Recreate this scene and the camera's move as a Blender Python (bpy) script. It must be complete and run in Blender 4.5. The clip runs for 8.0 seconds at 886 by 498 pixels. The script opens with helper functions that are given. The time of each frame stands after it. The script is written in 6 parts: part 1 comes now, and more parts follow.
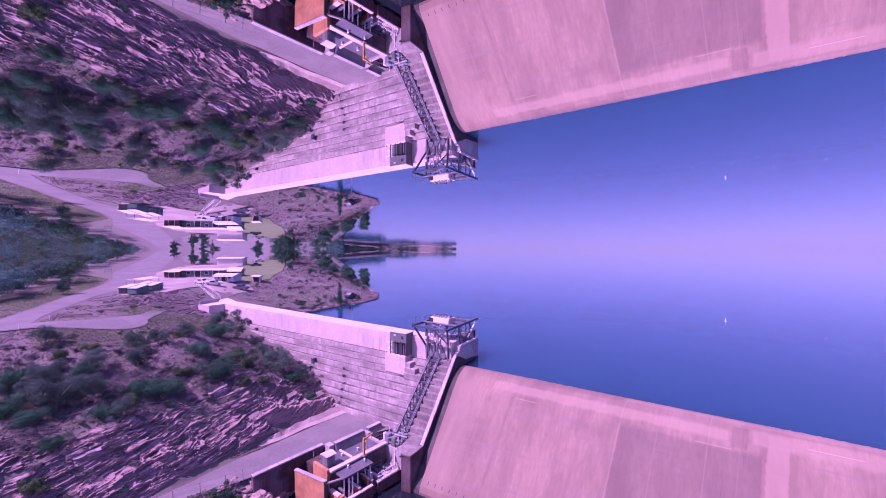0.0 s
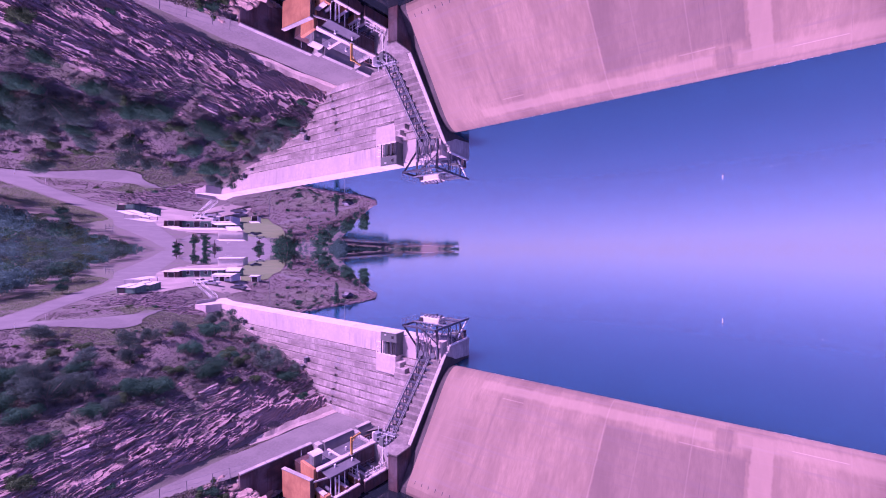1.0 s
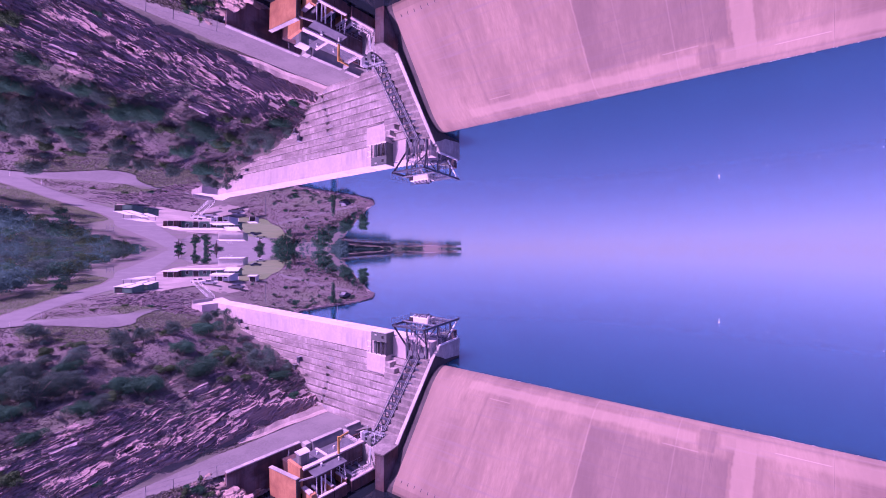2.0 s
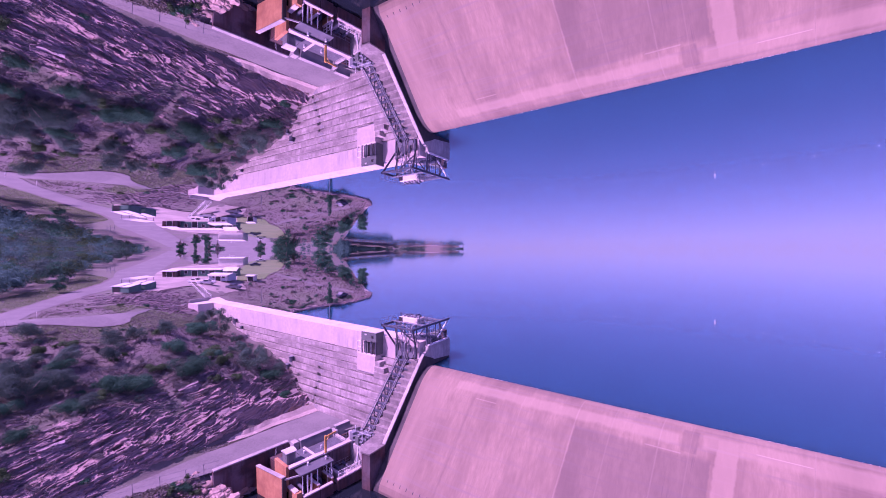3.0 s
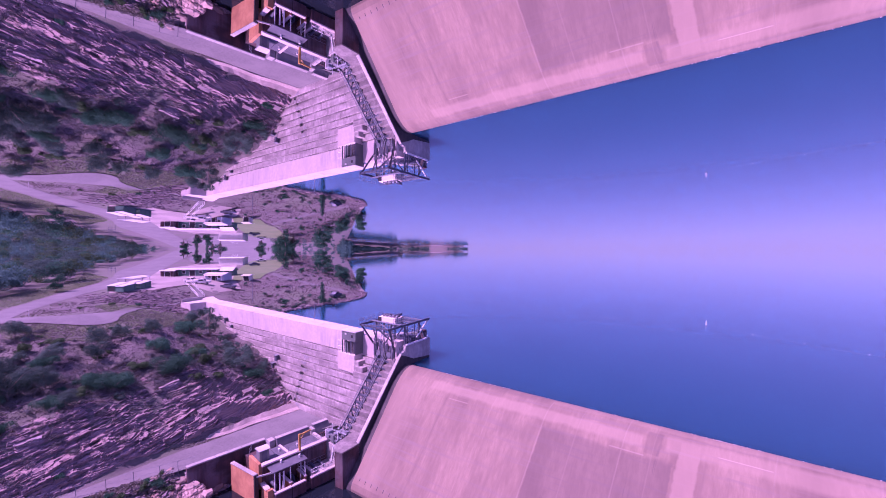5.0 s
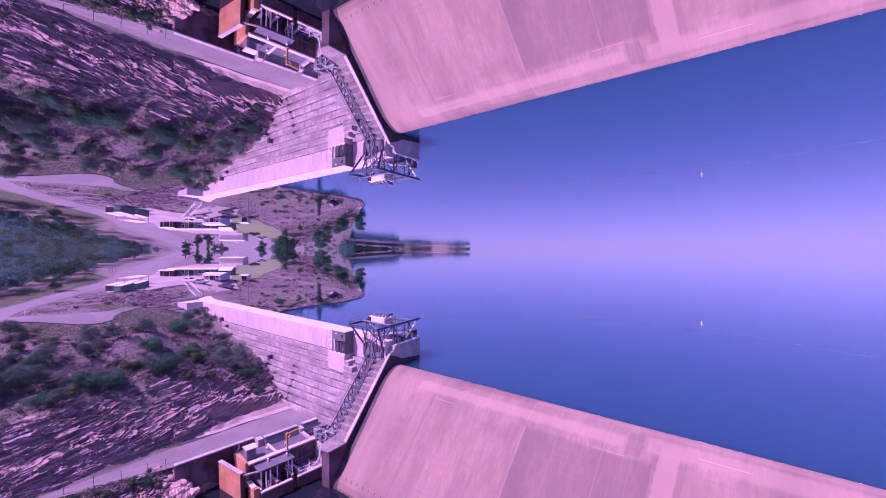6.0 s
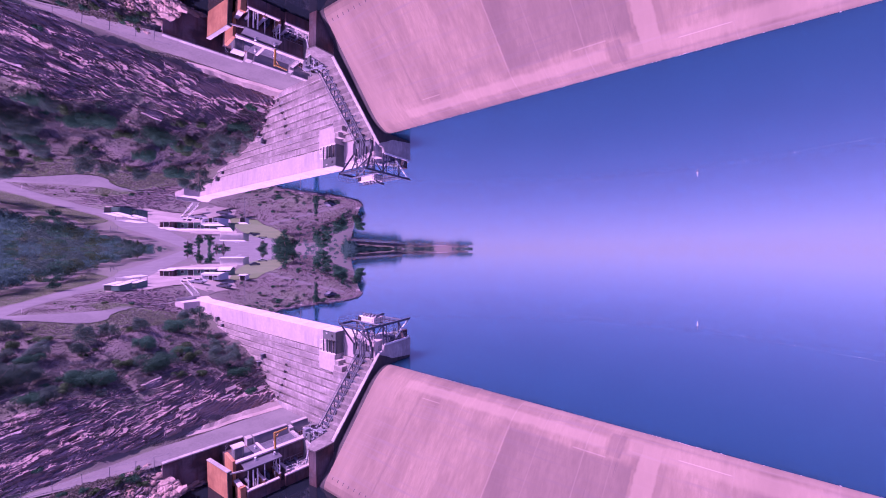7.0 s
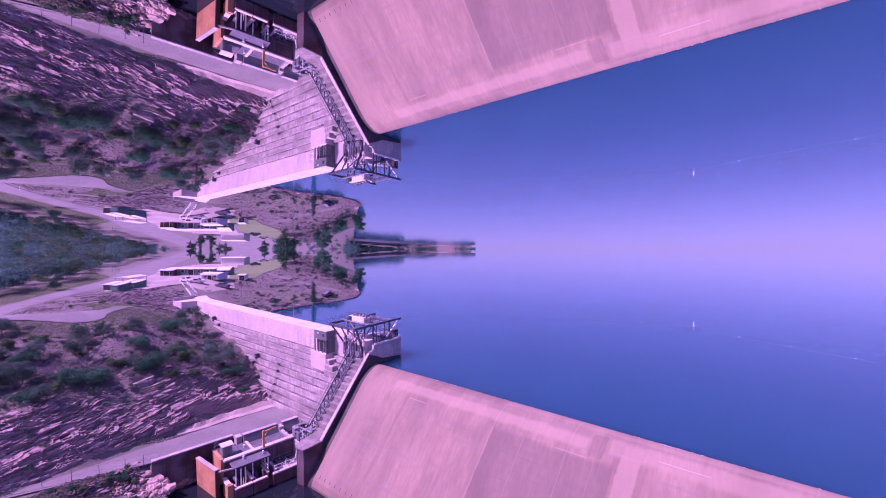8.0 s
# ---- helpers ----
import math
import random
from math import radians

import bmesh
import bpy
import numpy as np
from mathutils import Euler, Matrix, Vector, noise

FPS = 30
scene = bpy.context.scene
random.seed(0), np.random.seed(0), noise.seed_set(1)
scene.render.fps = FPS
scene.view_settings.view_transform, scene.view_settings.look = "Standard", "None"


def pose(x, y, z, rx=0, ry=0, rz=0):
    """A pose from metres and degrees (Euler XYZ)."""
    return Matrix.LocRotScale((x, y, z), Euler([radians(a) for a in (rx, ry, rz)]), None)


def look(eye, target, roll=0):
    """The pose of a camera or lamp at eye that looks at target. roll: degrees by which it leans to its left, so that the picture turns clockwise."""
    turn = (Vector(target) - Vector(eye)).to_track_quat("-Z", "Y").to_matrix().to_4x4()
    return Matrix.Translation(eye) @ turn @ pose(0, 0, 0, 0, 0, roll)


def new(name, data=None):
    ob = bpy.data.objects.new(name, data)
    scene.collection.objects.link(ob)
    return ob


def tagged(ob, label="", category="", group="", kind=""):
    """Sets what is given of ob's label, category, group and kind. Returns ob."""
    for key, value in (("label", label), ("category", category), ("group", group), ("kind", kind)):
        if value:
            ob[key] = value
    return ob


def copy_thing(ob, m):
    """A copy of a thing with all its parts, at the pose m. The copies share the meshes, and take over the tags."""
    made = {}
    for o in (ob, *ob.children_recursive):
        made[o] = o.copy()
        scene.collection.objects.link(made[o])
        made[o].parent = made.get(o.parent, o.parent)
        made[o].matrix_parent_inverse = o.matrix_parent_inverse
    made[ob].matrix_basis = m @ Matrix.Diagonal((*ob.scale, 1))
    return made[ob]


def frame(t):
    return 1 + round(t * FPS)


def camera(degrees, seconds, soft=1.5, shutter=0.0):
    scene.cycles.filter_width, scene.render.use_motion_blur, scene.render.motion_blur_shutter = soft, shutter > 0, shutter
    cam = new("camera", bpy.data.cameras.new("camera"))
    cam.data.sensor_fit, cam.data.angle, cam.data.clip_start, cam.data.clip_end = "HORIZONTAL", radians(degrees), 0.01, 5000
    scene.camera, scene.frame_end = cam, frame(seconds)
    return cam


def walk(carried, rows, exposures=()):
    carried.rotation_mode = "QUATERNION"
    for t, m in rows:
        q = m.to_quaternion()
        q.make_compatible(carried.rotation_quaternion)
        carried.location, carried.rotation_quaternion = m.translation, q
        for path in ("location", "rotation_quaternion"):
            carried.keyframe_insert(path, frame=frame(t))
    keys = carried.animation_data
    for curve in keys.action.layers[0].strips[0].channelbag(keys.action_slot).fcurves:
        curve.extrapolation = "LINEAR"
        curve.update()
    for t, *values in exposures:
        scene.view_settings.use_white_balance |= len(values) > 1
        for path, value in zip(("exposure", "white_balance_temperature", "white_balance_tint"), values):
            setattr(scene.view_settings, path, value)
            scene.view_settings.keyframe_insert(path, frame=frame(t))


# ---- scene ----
cam = camera(93.30, 8.0, 1.0)
# the drone slides to its right in one plane, tilted slightly down ahead, and turns slowly to its left
STOPS, KELVIN, TINT = 0.44, 6000, 140
EYE, TILT, TURN = 23.536, -2.969, 32.402
ROWS = [
    (0.0, 0.000, 0.000, 0.000),
    (0.5, 1.318, -0.029, 0.375),
    (1.0, 2.645, -0.050, 0.740),
    (1.5, 3.981, -0.064, 1.096),
    (2.0, 5.324, -0.069, 1.446),
    (2.5, 6.674, -0.066, 1.790),
    (3.0, 8.030, -0.054, 2.131),
    (3.5, 9.391, -0.033, 2.470),
    (4.0, 10.756, -0.003, 2.809),
    (4.5, 12.123, 0.038, 3.150),
    (5.0, 13.492, 0.089, 3.494),
    (5.5, 14.863, 0.150, 3.843),
    (6.0, 16.233, 0.223, 4.198),
    (6.5, 17.603, 0.306, 4.562),
    (7.0, 18.971, 0.402, 4.936),
    (7.5, 20.336, 0.509, 5.321),
    (8.0, 21.698, 0.629, 5.720),
]
BASE = pose(0, 0, EYE, TILT, 0, TURN)
walk(cam, [(t, BASE @ pose(x, y, 0, 90, 0, yaw)) for t, x, y, yaw in ROWS],
     exposures=[(0, STOPS, KELVIN, TINT), (8, STOPS, KELVIN, TINT)])

# ---- sky and sun ----
SUN_AZ, SUN_EL = radians(210), radians(54)        # azimuth from +Y clockwise
sun_dir = Vector((math.sin(SUN_AZ) * math.cos(SUN_EL), math.cos(SUN_AZ) * math.cos(SUN_EL), math.sin(SUN_EL)))
world = bpy.data.worlds.new("sky")
world.use_nodes = True
scene.world = world
sky = world.node_tree.nodes.new("ShaderNodeTexSky")
sky.sky_type, sky.sun_disc = "NISHITA", False
sky.sun_elevation, sky.sun_rotation = SUN_EL, SUN_AZ
sky.air_density, sky.dust_density, sky.ozone_density = 1.0, 1.9, 5.6
world.node_tree.links.new(sky.outputs[0], world.node_tree.nodes["Background"].inputs[0])
world.node_tree.nodes["Background"].inputs[1].default_value = 0.116
sun = new("sun", bpy.data.lights.new("sun", "SUN"))
sun.data.energy, sun.data.angle, sun.data.color = 4.3, radians(0.53), (1.0, 0.90, 0.785)
sun.matrix_world = look((0, 0, 0), -sun_dir)


# ---- materials ----
def surface(name, a, b, c=None, rough=0.85, fine=6.0, broad=0.25, bump=0.3, stretch=(1, 1, 1), metal=0.0,
            dist=0.05, bstretch=(1, 1, 1), vary=0.0, dip=0.0):
    """A matt surface: colour a to b by a fine grain, worn towards c in broad patches."""
    m = bpy.data.materials.new(name)
    m.use_nodes = True
    nt = m.node_tree
    n, l = nt.nodes, nt.links
    bsdf = n["Principled BSDF"]
    geo = n.new("ShaderNodeNewGeometry")

    def grain(scale, st, detail):
        mp = n.new("ShaderNodeMapping")
        mp.vector_type = "TEXTURE"
        mp.inputs["Scale"].default_value = [1 / k for k in st]
        mp.inputs["Rotation"].default_value = (radians(dip), 0, 0)
        l.new(geo.outputs["Position"], mp.inputs[0])
        t = n.new("ShaderNodeTexNoise")
        t.inputs["Scale"].default_value, t.inputs["Detail"].default_value = scale, detail
        t.inputs["Roughness"].default_value = 0.65
        l.new(mp.outputs[0], t.inputs[0])
        return t.outputs[0]

    def ramp(fac, lo, hi):
        r = n.new("ShaderNodeMapRange")
        r.inputs[1].default_value, r.inputs[2].default_value = lo, hi
        l.new(fac, r.inputs[0])
        return r.outputs[0]

    def blend(fac, p, q):
        x = n.new("ShaderNodeMix")
        x.data_type = "RGBA"
        l.new(fac, x.inputs[0])
        for s, v in ((x.inputs[6], p), (x.inputs[7], q)):
            if isinstance(v, tuple):
                s.default_value = (*v, 1)
            else:
                l.new(v, s)
        return x.outputs[2]

    f = grain(fine, stretch, 8)
    g = grain(broad, bstretch, 5)
    col = blend(ramp(f, 0.32, 0.68), a, b)
    col = blend(ramp(g, 0.42, 0.66), col, c if c else b)
    if vary:
        info = n.new("ShaderNodeObjectInfo")
        hsv = n.new("ShaderNodeHueSaturation")
        r = n.new("ShaderNodeMapRange")
        r.inputs[3].default_value, r.inputs[4].default_value = 1 - vary, 1 + vary
        l.new(info.outputs["Random"], r.inputs[0])
        l.new(r.outputs[0], hsv.inputs["Value"])
        l.new(col, hsv.inputs["Color"])
        col = hsv.outputs[0]
    l.new(col, bsdf.inputs["Base Color"])
    bsdf.inputs["Roughness"].default_value = rough
    bsdf.inputs["Metallic"].default_value = metal
    if bump:
        bp = n.new("ShaderNodeBump")
        bp.inputs["Strength"].default_value, bp.inputs["Distance"].default_value = bump, dist
        l.new(f, bp.inputs["Height"])
        l.new(bp.outputs[0], bsdf.inputs["Normal"])
    return m


def stained(m, colour, scale, lo, hi, amount, patch=0.08, patch_lo=0.45, patch_hi=0.6):
    """Lays a run-off stain over a surface: streaks of the given stretch, gathered in broad patches."""
    n, l = m.node_tree.nodes, m.node_tree.links
    bsdf = n["Principled BSDF"]
    old = bsdf.inputs["Base Color"].links[0].from_socket
    geo = n.new("ShaderNodeNewGeometry")

    def mask(sc, stretch, a, b):
        mp = n.new("ShaderNodeMapping")
        mp.inputs["Scale"].default_value = stretch
        l.new(geo.outputs["Position"], mp.inputs[0])
        t = n.new("ShaderNodeTexNoise")
        t.inputs["Scale"].default_value, t.inputs["Detail"].default_value = sc, 6
        t.inputs["Roughness"].default_value = 0.6
        l.new(mp.outputs[0], t.inputs[0])
        r = n.new("ShaderNodeMapRange")
        r.inputs[1].default_value, r.inputs[2].default_value = a, b
        l.new(t.outputs[0], r.inputs[0])
        return r.outputs[0]

    k = n.new("ShaderNodeMath")
    k.operation = "MULTIPLY"
    l.new(mask(1.0, scale, lo, hi), k.inputs[0])
    l.new(mask(patch, (1, 1, 1.6), patch_lo, patch_hi), k.inputs[1])
    k2 = n.new("ShaderNodeMath")
    k2.operation = "MULTIPLY"
    l.new(k.outputs[0], k2.inputs[0])
    k2.inputs[1].default_value = amount
    x = n.new("ShaderNodeMix")
    x.data_type = "RGBA"
    l.new(k2.outputs[0], x.inputs[0])
    l.new(old, x.inputs[6])
    x.inputs[7].default_value = (*colour, 1)
    l.new(x.outputs[2], bsdf.inputs["Base Color"])
    return m


def leafy(name, a, b, c):
    """Leaves: each leaf clump has its own shade; some light passes through."""
    m = bpy.data.materials.new(name)
    m.use_nodes = True
    n, l = m.node_tree.nodes, m.node_tree.links
    bsdf = n["Principled BSDF"]
    geo = n.new("ShaderNodeNewGeometry")
    r = n.new("ShaderNodeValToRGB")
    r.color_ramp.elements[0].color, r.color_ramp.elements[1].color = (*a, 1), (*c, 1)
    e = r.color_ramp.elements.new(0.55)
    e.color = (*b, 1)
    l.new(geo.outputs["Random Per Island"], r.inputs[0])
    info = n.new("ShaderNodeObjectInfo")
    mr = n.new("ShaderNodeMapRange")
    mr.inputs[3].default_value, mr.inputs[4].default_value = 0.78, 1.22
    l.new(info.outputs["Random"], mr.inputs[0])
    hsv = n.new("ShaderNodeHueSaturation")
    l.new(mr.outputs[0], hsv.inputs["Value"])
    l.new(r.outputs[0], hsv.inputs["Color"])
    l.new(hsv.outputs[0], bsdf.inputs["Base Color"])
    bsdf.inputs["Roughness"].default_value = 0.85
    bsdf.inputs["Specular IOR Level"].default_value = 0.1
    thin = n.new("ShaderNodeBsdfTranslucent")
    l.new(hsv.outputs[0], thin.inputs["Color"])
    mix = n.new("ShaderNodeMixShader")
    mix.inputs[0].default_value = 0.4
    l.new(bsdf.outputs[0], mix.inputs[1])
    l.new(thin.outputs[0], mix.inputs[2])
    l.new(mix.outputs[0], n["Material Output"].inputs["Surface"])
    return m


M = {}
M["concrete"] = surface("concrete", (0.27, 0.255, 0.24), (0.43, 0.41, 0.39), (0.235, 0.22, 0.21), 0.9, 2.5, 0.22, 0.25)
M["parapet"] = surface("parapet_concrete", (0.475, 0.405, 0.388), (0.580, 0.502, 0.485), (0.430, 0.366, 0.352), 0.9, 1.6, 0.15, 0.2,
                       bstretch=(1, 1, 0.3))
M["course"] = surface("step_concrete", (0.225, 0.197, 0.188), (0.530, 0.468, 0.446), (0.215, 0.187, 0.182), 0.92, 1.1, 0.45, 0.4,
                      stretch=(1, 1, 0.35), bstretch=(0.35, 0.35, 1.6), vary=0.08)
stained(M["course"], (0.12, 0.11, 0.112), (1.1, 1.1, 0.22), 0.48, 0.68, 0.55, 0.09, 0.46, 0.6)
stained(M["parapet"], (0.25, 0.225, 0.22), (0.9, 0.9, 0.1), 0.50, 0.70, 0.75, 0.12, 0.42, 0.62)
M["grey_patch"] = surface("blue_grey_patch", (0.20, 0.19, 0.20), (0.36, 0.34, 0.345), (0.25, 0.235, 0.24), 0.8, 3.0, 0.6, 0.3)
# near-black: holds the training wall's shade as well as its algae
M["algae_shade"] = surface("algae_and_shade_concrete", (0.03, 0.027, 0.03), (0.07, 0.062, 0.062), (0.024, 0.021, 0.025), 0.75, 1.5, 0.3, 0.25, stretch=(1, 1, 0.25))
M["weathered"] = surface("weathered_grey_concrete", (0.299, 0.280, 0.273), (0.520, 0.488, 0.468), (0.260, 0.240, 0.234), 0.9, 1.5, 0.3, 0.3, stretch=(1, 1, 0.3))
M["kerb_concrete"] = surface("pale_pink_gutter_concrete", (0.33, 0.27, 0.235), (0.46, 0.385, 0.335), (0.30, 0.245, 0.215), 0.9, 1.8, 0.35, 0.3)
M["silt"] = surface("dark_tread_silt", (0.05, 0.046, 0.042), (0.11, 0.10, 0.092), (0.20, 0.185, 0.17), 0.95, 1.6, 0.3, 0.3)


def chute_material():
    """Spillway concrete: streaks down the slope, a paler band along the crest, one pale repaired strip, lime lines."""
    m = surface("spillway_concrete", (0.198, 0.137, 0.101), (0.262, 0.188, 0.139), (0.155, 0.105, 0.082), 0.85, 1.6, 0.16, 0.25,
                stretch=(1.5, 0.4, 0.4), bstretch=(1.3, 0.35, 0.35))
    n, l = m.node_tree.nodes, m.node_tree.links
    bsdf = n["Principled BSDF"]
    col = bsdf.inputs["Base Color"].links[0].from_socket
    geo = n.new("ShaderNodeNewGeometry")
    sep = n.new("ShaderNodeSeparateXYZ")
    l.new(geo.outputs["Position"], sep.inputs[0])
    wav = n.new("ShaderNodeTexNoise")
    wav.inputs["Scale"].default_value, wav.inputs["Detail"].default_value = 0.9, 6
    l.new(geo.outputs["Position"], wav.inputs[0])

    def calc(op, a, b):
        k = n.new("ShaderNodeMath")
        k.operation = op
        for s, v in zip(k.inputs, (a, b)):
            if isinstance(v, (int, float)):
                s.default_value = v
            else:
                l.new(v, s)
        return k.outputs[0]

    def band(v, lo, hi, soft):
        x = n.new("ShaderNodeMapRange")
        x.interpolation_type = "SMOOTHSTEP"
        x.inputs[1].default_value, x.inputs[2].default_value = lo, lo + soft
        l.new(v, x.inputs[0])
        y = n.new("ShaderNodeMapRange")
        y.interpolation_type = "SMOOTHSTEP"
        y.inputs[1].default_value, y.inputs[2].default_value = hi - soft, hi
        y.inputs[3].default_value, y.inputs[4].default_value = 1, 0
        l.new(v, y.inputs[0])
        return calc("MULTIPLY", x.outputs[0], y.outputs[0])

    jit = calc("MULTIPLY", calc("SUBTRACT", wav.outputs[0], 0.5), 0.5)
    skew = calc("MULTIPLY", calc("SUBTRACT", sep.outputs[1], 57.0), 0.13)
    xk = calc("SUBTRACT", sep.outputs[0], skew)
    xj, yj, ys = calc("ADD", xk, jit), calc("ADD", sep.outputs[1], jit), sep.outputs[1]

    def patch(x0, x1, y0, y1, sx, sy, k):
        return calc("MULTIPLY", calc("MULTIPLY", band(xj, x0, x1, sx), band(yj, y0, y1, sy)), k)

    def most(*fs):
        out = fs[0]
        for f in fs[1:]:
            out = calc("MAXIMUM", out, f)
        return out

    pale = most(patch(-27.4, 2.6, 56.9, 58.5, 0.3, 0.45, 0.46), patch(4.6, 60, 57.1, 59.2, 0.3, 0.5, 0.38), patch(6.0, 8.2, 40, 59.0, 0.25, 0.5, 0.5),
                patch(-9.0, 30, 59.2, 62.5, 0.4, 0.4, 0.3), patch(-34, -27, 46, 58.5, 2.5, 2, 0.25))
    lime = most(calc("MULTIPLY", band(ys, 57.93, 58.07, 0.05), band(xj, 9.4, 14.2, 0.3)),
                calc("MULTIPLY", calc("MULTIPLY", band(ys, 56.44, 56.6, 0.06), band(xj, -0.8, 3.1, 0.3)), 0.6),
                calc("MULTIPLY", calc("MULTIPLY", band(ys, 56.5, 56.66, 0.06), band(xj, -23.4, -19.9, 0.3)), 0.6))
    joint = most(*[calc("MULTIPLY", band(calc("ADD", xk, calc("MULTIPLY", jit, 0.15)), c - w, c + w, w * 0.9), k) for c, w, k in
                   ((-16.3, 0.12, 0.35), (-8.9, 0.16, 0.8), (-4.6, 0.12, 0.4), (0.65, 0.12, 0.6), (3.7, 0.1, 0.35), (14.2, 0.14, 0.5), (21.5, 0.14, 0.5))])
    lime = calc("MAXIMUM", lime, calc("MULTIPLY", joint, 0.5))
    dark = most(patch(-8.9, 5.9, 44, 56.8, 0.25, 0.6, 0.72), patch(-15.5, -9.0, 54.2, 56.8, 1.2, 1.3, 0.36), patch(-24.0, -23.2, 46, 57, 0.4, 0.6, 0.4),
                patch(2.7, 4.5, 56.6, 59.0, 0.2, 0.2, 0.5), patch(-20, -9.2, 58.9, 61, 0.8, 0.5, 0.35), patch(-33, -25, 58.2, 60.5, 1.0, 0.6, 0.25))
    row = calc("MULTIPLY", most(patch(-9.0, -2.0, 52.9, 53.7, 0.5, 0.3, 0.75), patch(-3.6, 3.4, 51.6, 52.5, 0.6, 0.3, 0.6), patch(-29, -26, 53.2, 54.2, 0.8, 0.4, 0.5)), wav.outputs[0])
    # run-off streaks down the slope
    streak = n.new("ShaderNodeTexNoise")
    streak.inputs["Scale"].default_value, streak.inputs["Detail"].default_value = 1.0, 7
    streak.inputs["Roughness"].default_value = 0.7
    put = n.new("ShaderNodeCombineXYZ")
    l.new(calc("MULTIPLY", xk, 1.35), put.inputs[0])
    l.new(calc("MULTIPLY", ys, 0.09), put.inputs[1])
    l.new(put.outputs[0], streak.inputs[0])
    run = n.new("ShaderNodeMapRange")
    run.inputs[1].default_value, run.inputs[2].default_value = 0.47, 0.68
    l.new(streak.outputs[0], run.inputs[0])
    fall = calc("MULTIPLY", run.outputs[0], calc("ADD", calc("MULTIPLY", dark, 0.9), calc("MULTIPLY", band(yj, 40, 57.4, 0.4), 0.22)))
    dark = most(calc("MULTIPLY", dark, 0.7), row, fall)
    # lift lines across the face, and darker blotches
    lift = n.new("ShaderNodeTexNoise")
    lift.inputs["Scale"].default_value, lift.inputs["Detail"].default_value = 1.0, 6
    mpl = n.new("ShaderNodeMapping")
    mpl.inputs["Scale"].default_value = (0.12, 2.6, 2.6)
    l.new(geo.outputs["Position"], mpl.inputs[0])
    l.new(mpl.outputs[0], lift.inputs[0])
    lines = n.new("ShaderNodeMapRange")
    lines.inputs[1].default_value, lines.inputs[2].default_value = 0.52, 0.72
    lines.inputs[4].default_value = 0.8
    l.new(lift.outputs[0], lines.inputs[0])
    mxl = n.new("ShaderNodeMix")
    mxl.data_type = "RGBA"
    l.new(lines.outputs[0], mxl.inputs[0])
    l.new(col, mxl.inputs[6])
    mxl.inputs[7].default_value = (0.19, 0.14, 0.125, 1)
    col = mxl.outputs[2]
    for fac, c in ((dark, (0.100, 0.070, 0.067)), (pale, (0.315, 0.232, 0.175)), (calc("MULTIPLY", lime, 0.42), (0.40, 0.315, 0.26))):
        mx = n.new("ShaderNodeMix")
        mx.data_type = "RGBA"
        l.new(fac, mx.inputs[0])
        l.new(col, mx.inputs[6])
        mx.inputs[7].default_value = (*c, 1)
        col = mx.outputs[2]
    l.new(col, bsdf.inputs["Base Color"])
    return m


M["chute"] = chute_material()
M["asphalt"] = surface("worn_asphalt", (0.107, 0.105, 0.104), (0.149, 0.148, 0.145), (0.165, 0.162, 0.156), 0.95, 3.0, 0.2, 0.15)
M["gravel"] = surface("pale_gravel", (0.19, 0.165, 0.15), (0.265, 0.235, 0.215), (0.33, 0.285, 0.255), 0.95, 2.0, 0.12, 0.3)
M["earth"] = surface("dry_grass_earth", (0.098, 0.087, 0.088), (0.142, 0.124, 0.120), (0.104, 0.124, 0.086), 0.97, 3.4, 0.09, 0.6, dist=0.12)
M["rock"] = surface("layered_rock", (0.108, 0.091, 0.103), (0.310, 0.253, 0.264), (0.224, 0.173, 0.167), 0.9, 1.8, 0.5, 0.9, stretch=(0.6, 0.3, 2.2), dist=0.15, vary=0.3, dip=8)
M["strata"] = surface("bedded_rock_face", (0.098, 0.078, 0.094), (0.375, 0.278, 0.262), (0.285, 0.206, 0.194), 0.92, 2.2, 0.35, 0.8, stretch=(0.7, 0.16, 2.0),
                      dist=0.1, bstretch=(1, 0.5, 1.8), dip=8)
M["old_concrete"] = surface("old_grey_concrete", (0.140, 0.125, 0.118), (0.273, 0.245, 0.228), (0.117, 0.105, 0.100), 0.92, 1.6, 0.4, 0.35, stretch=(1, 1, 0.4))
M["pale_rock"] = surface("pale_broken_rock", (0.194, 0.140, 0.118), (0.417, 0.310, 0.268), (0.320, 0.220, 0.173), 0.9, 1.4, 0.5, 0.9, dist=0.15, vary=0.25)
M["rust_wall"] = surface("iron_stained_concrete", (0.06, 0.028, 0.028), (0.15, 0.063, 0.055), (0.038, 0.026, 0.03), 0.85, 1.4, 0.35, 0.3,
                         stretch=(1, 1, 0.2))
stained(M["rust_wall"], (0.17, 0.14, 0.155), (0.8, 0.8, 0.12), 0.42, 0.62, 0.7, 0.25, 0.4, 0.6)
M["orange_wall"] = surface("orange_stained_concrete", (0.42, 0.18, 0.08), (0.54, 0.27, 0.13), (0.33, 0.14, 0.07), 0.85, 1.3, 0.4, 0.25,
                           stretch=(1, 1, 0.3))
M["steel"] = surface("weathered_galvanised_steel", (0.12, 0.135, 0.155), (0.21, 0.23, 0.255), None, 0.5, 8, 0.8, 0.1, metal=0.2)
M["dark_steel"] = surface("dark_painted_steel", (0.045, 0.055, 0.078), (0.085, 0.10, 0.13), None, 0.5, 8, 0.8, 0.1, metal=0.1)
M["rail_white"] = surface("pale_rail_paint", (0.62, 0.62, 0.60), (0.75, 0.75, 0.73), None, 0.5, 10, 1, 0.05)
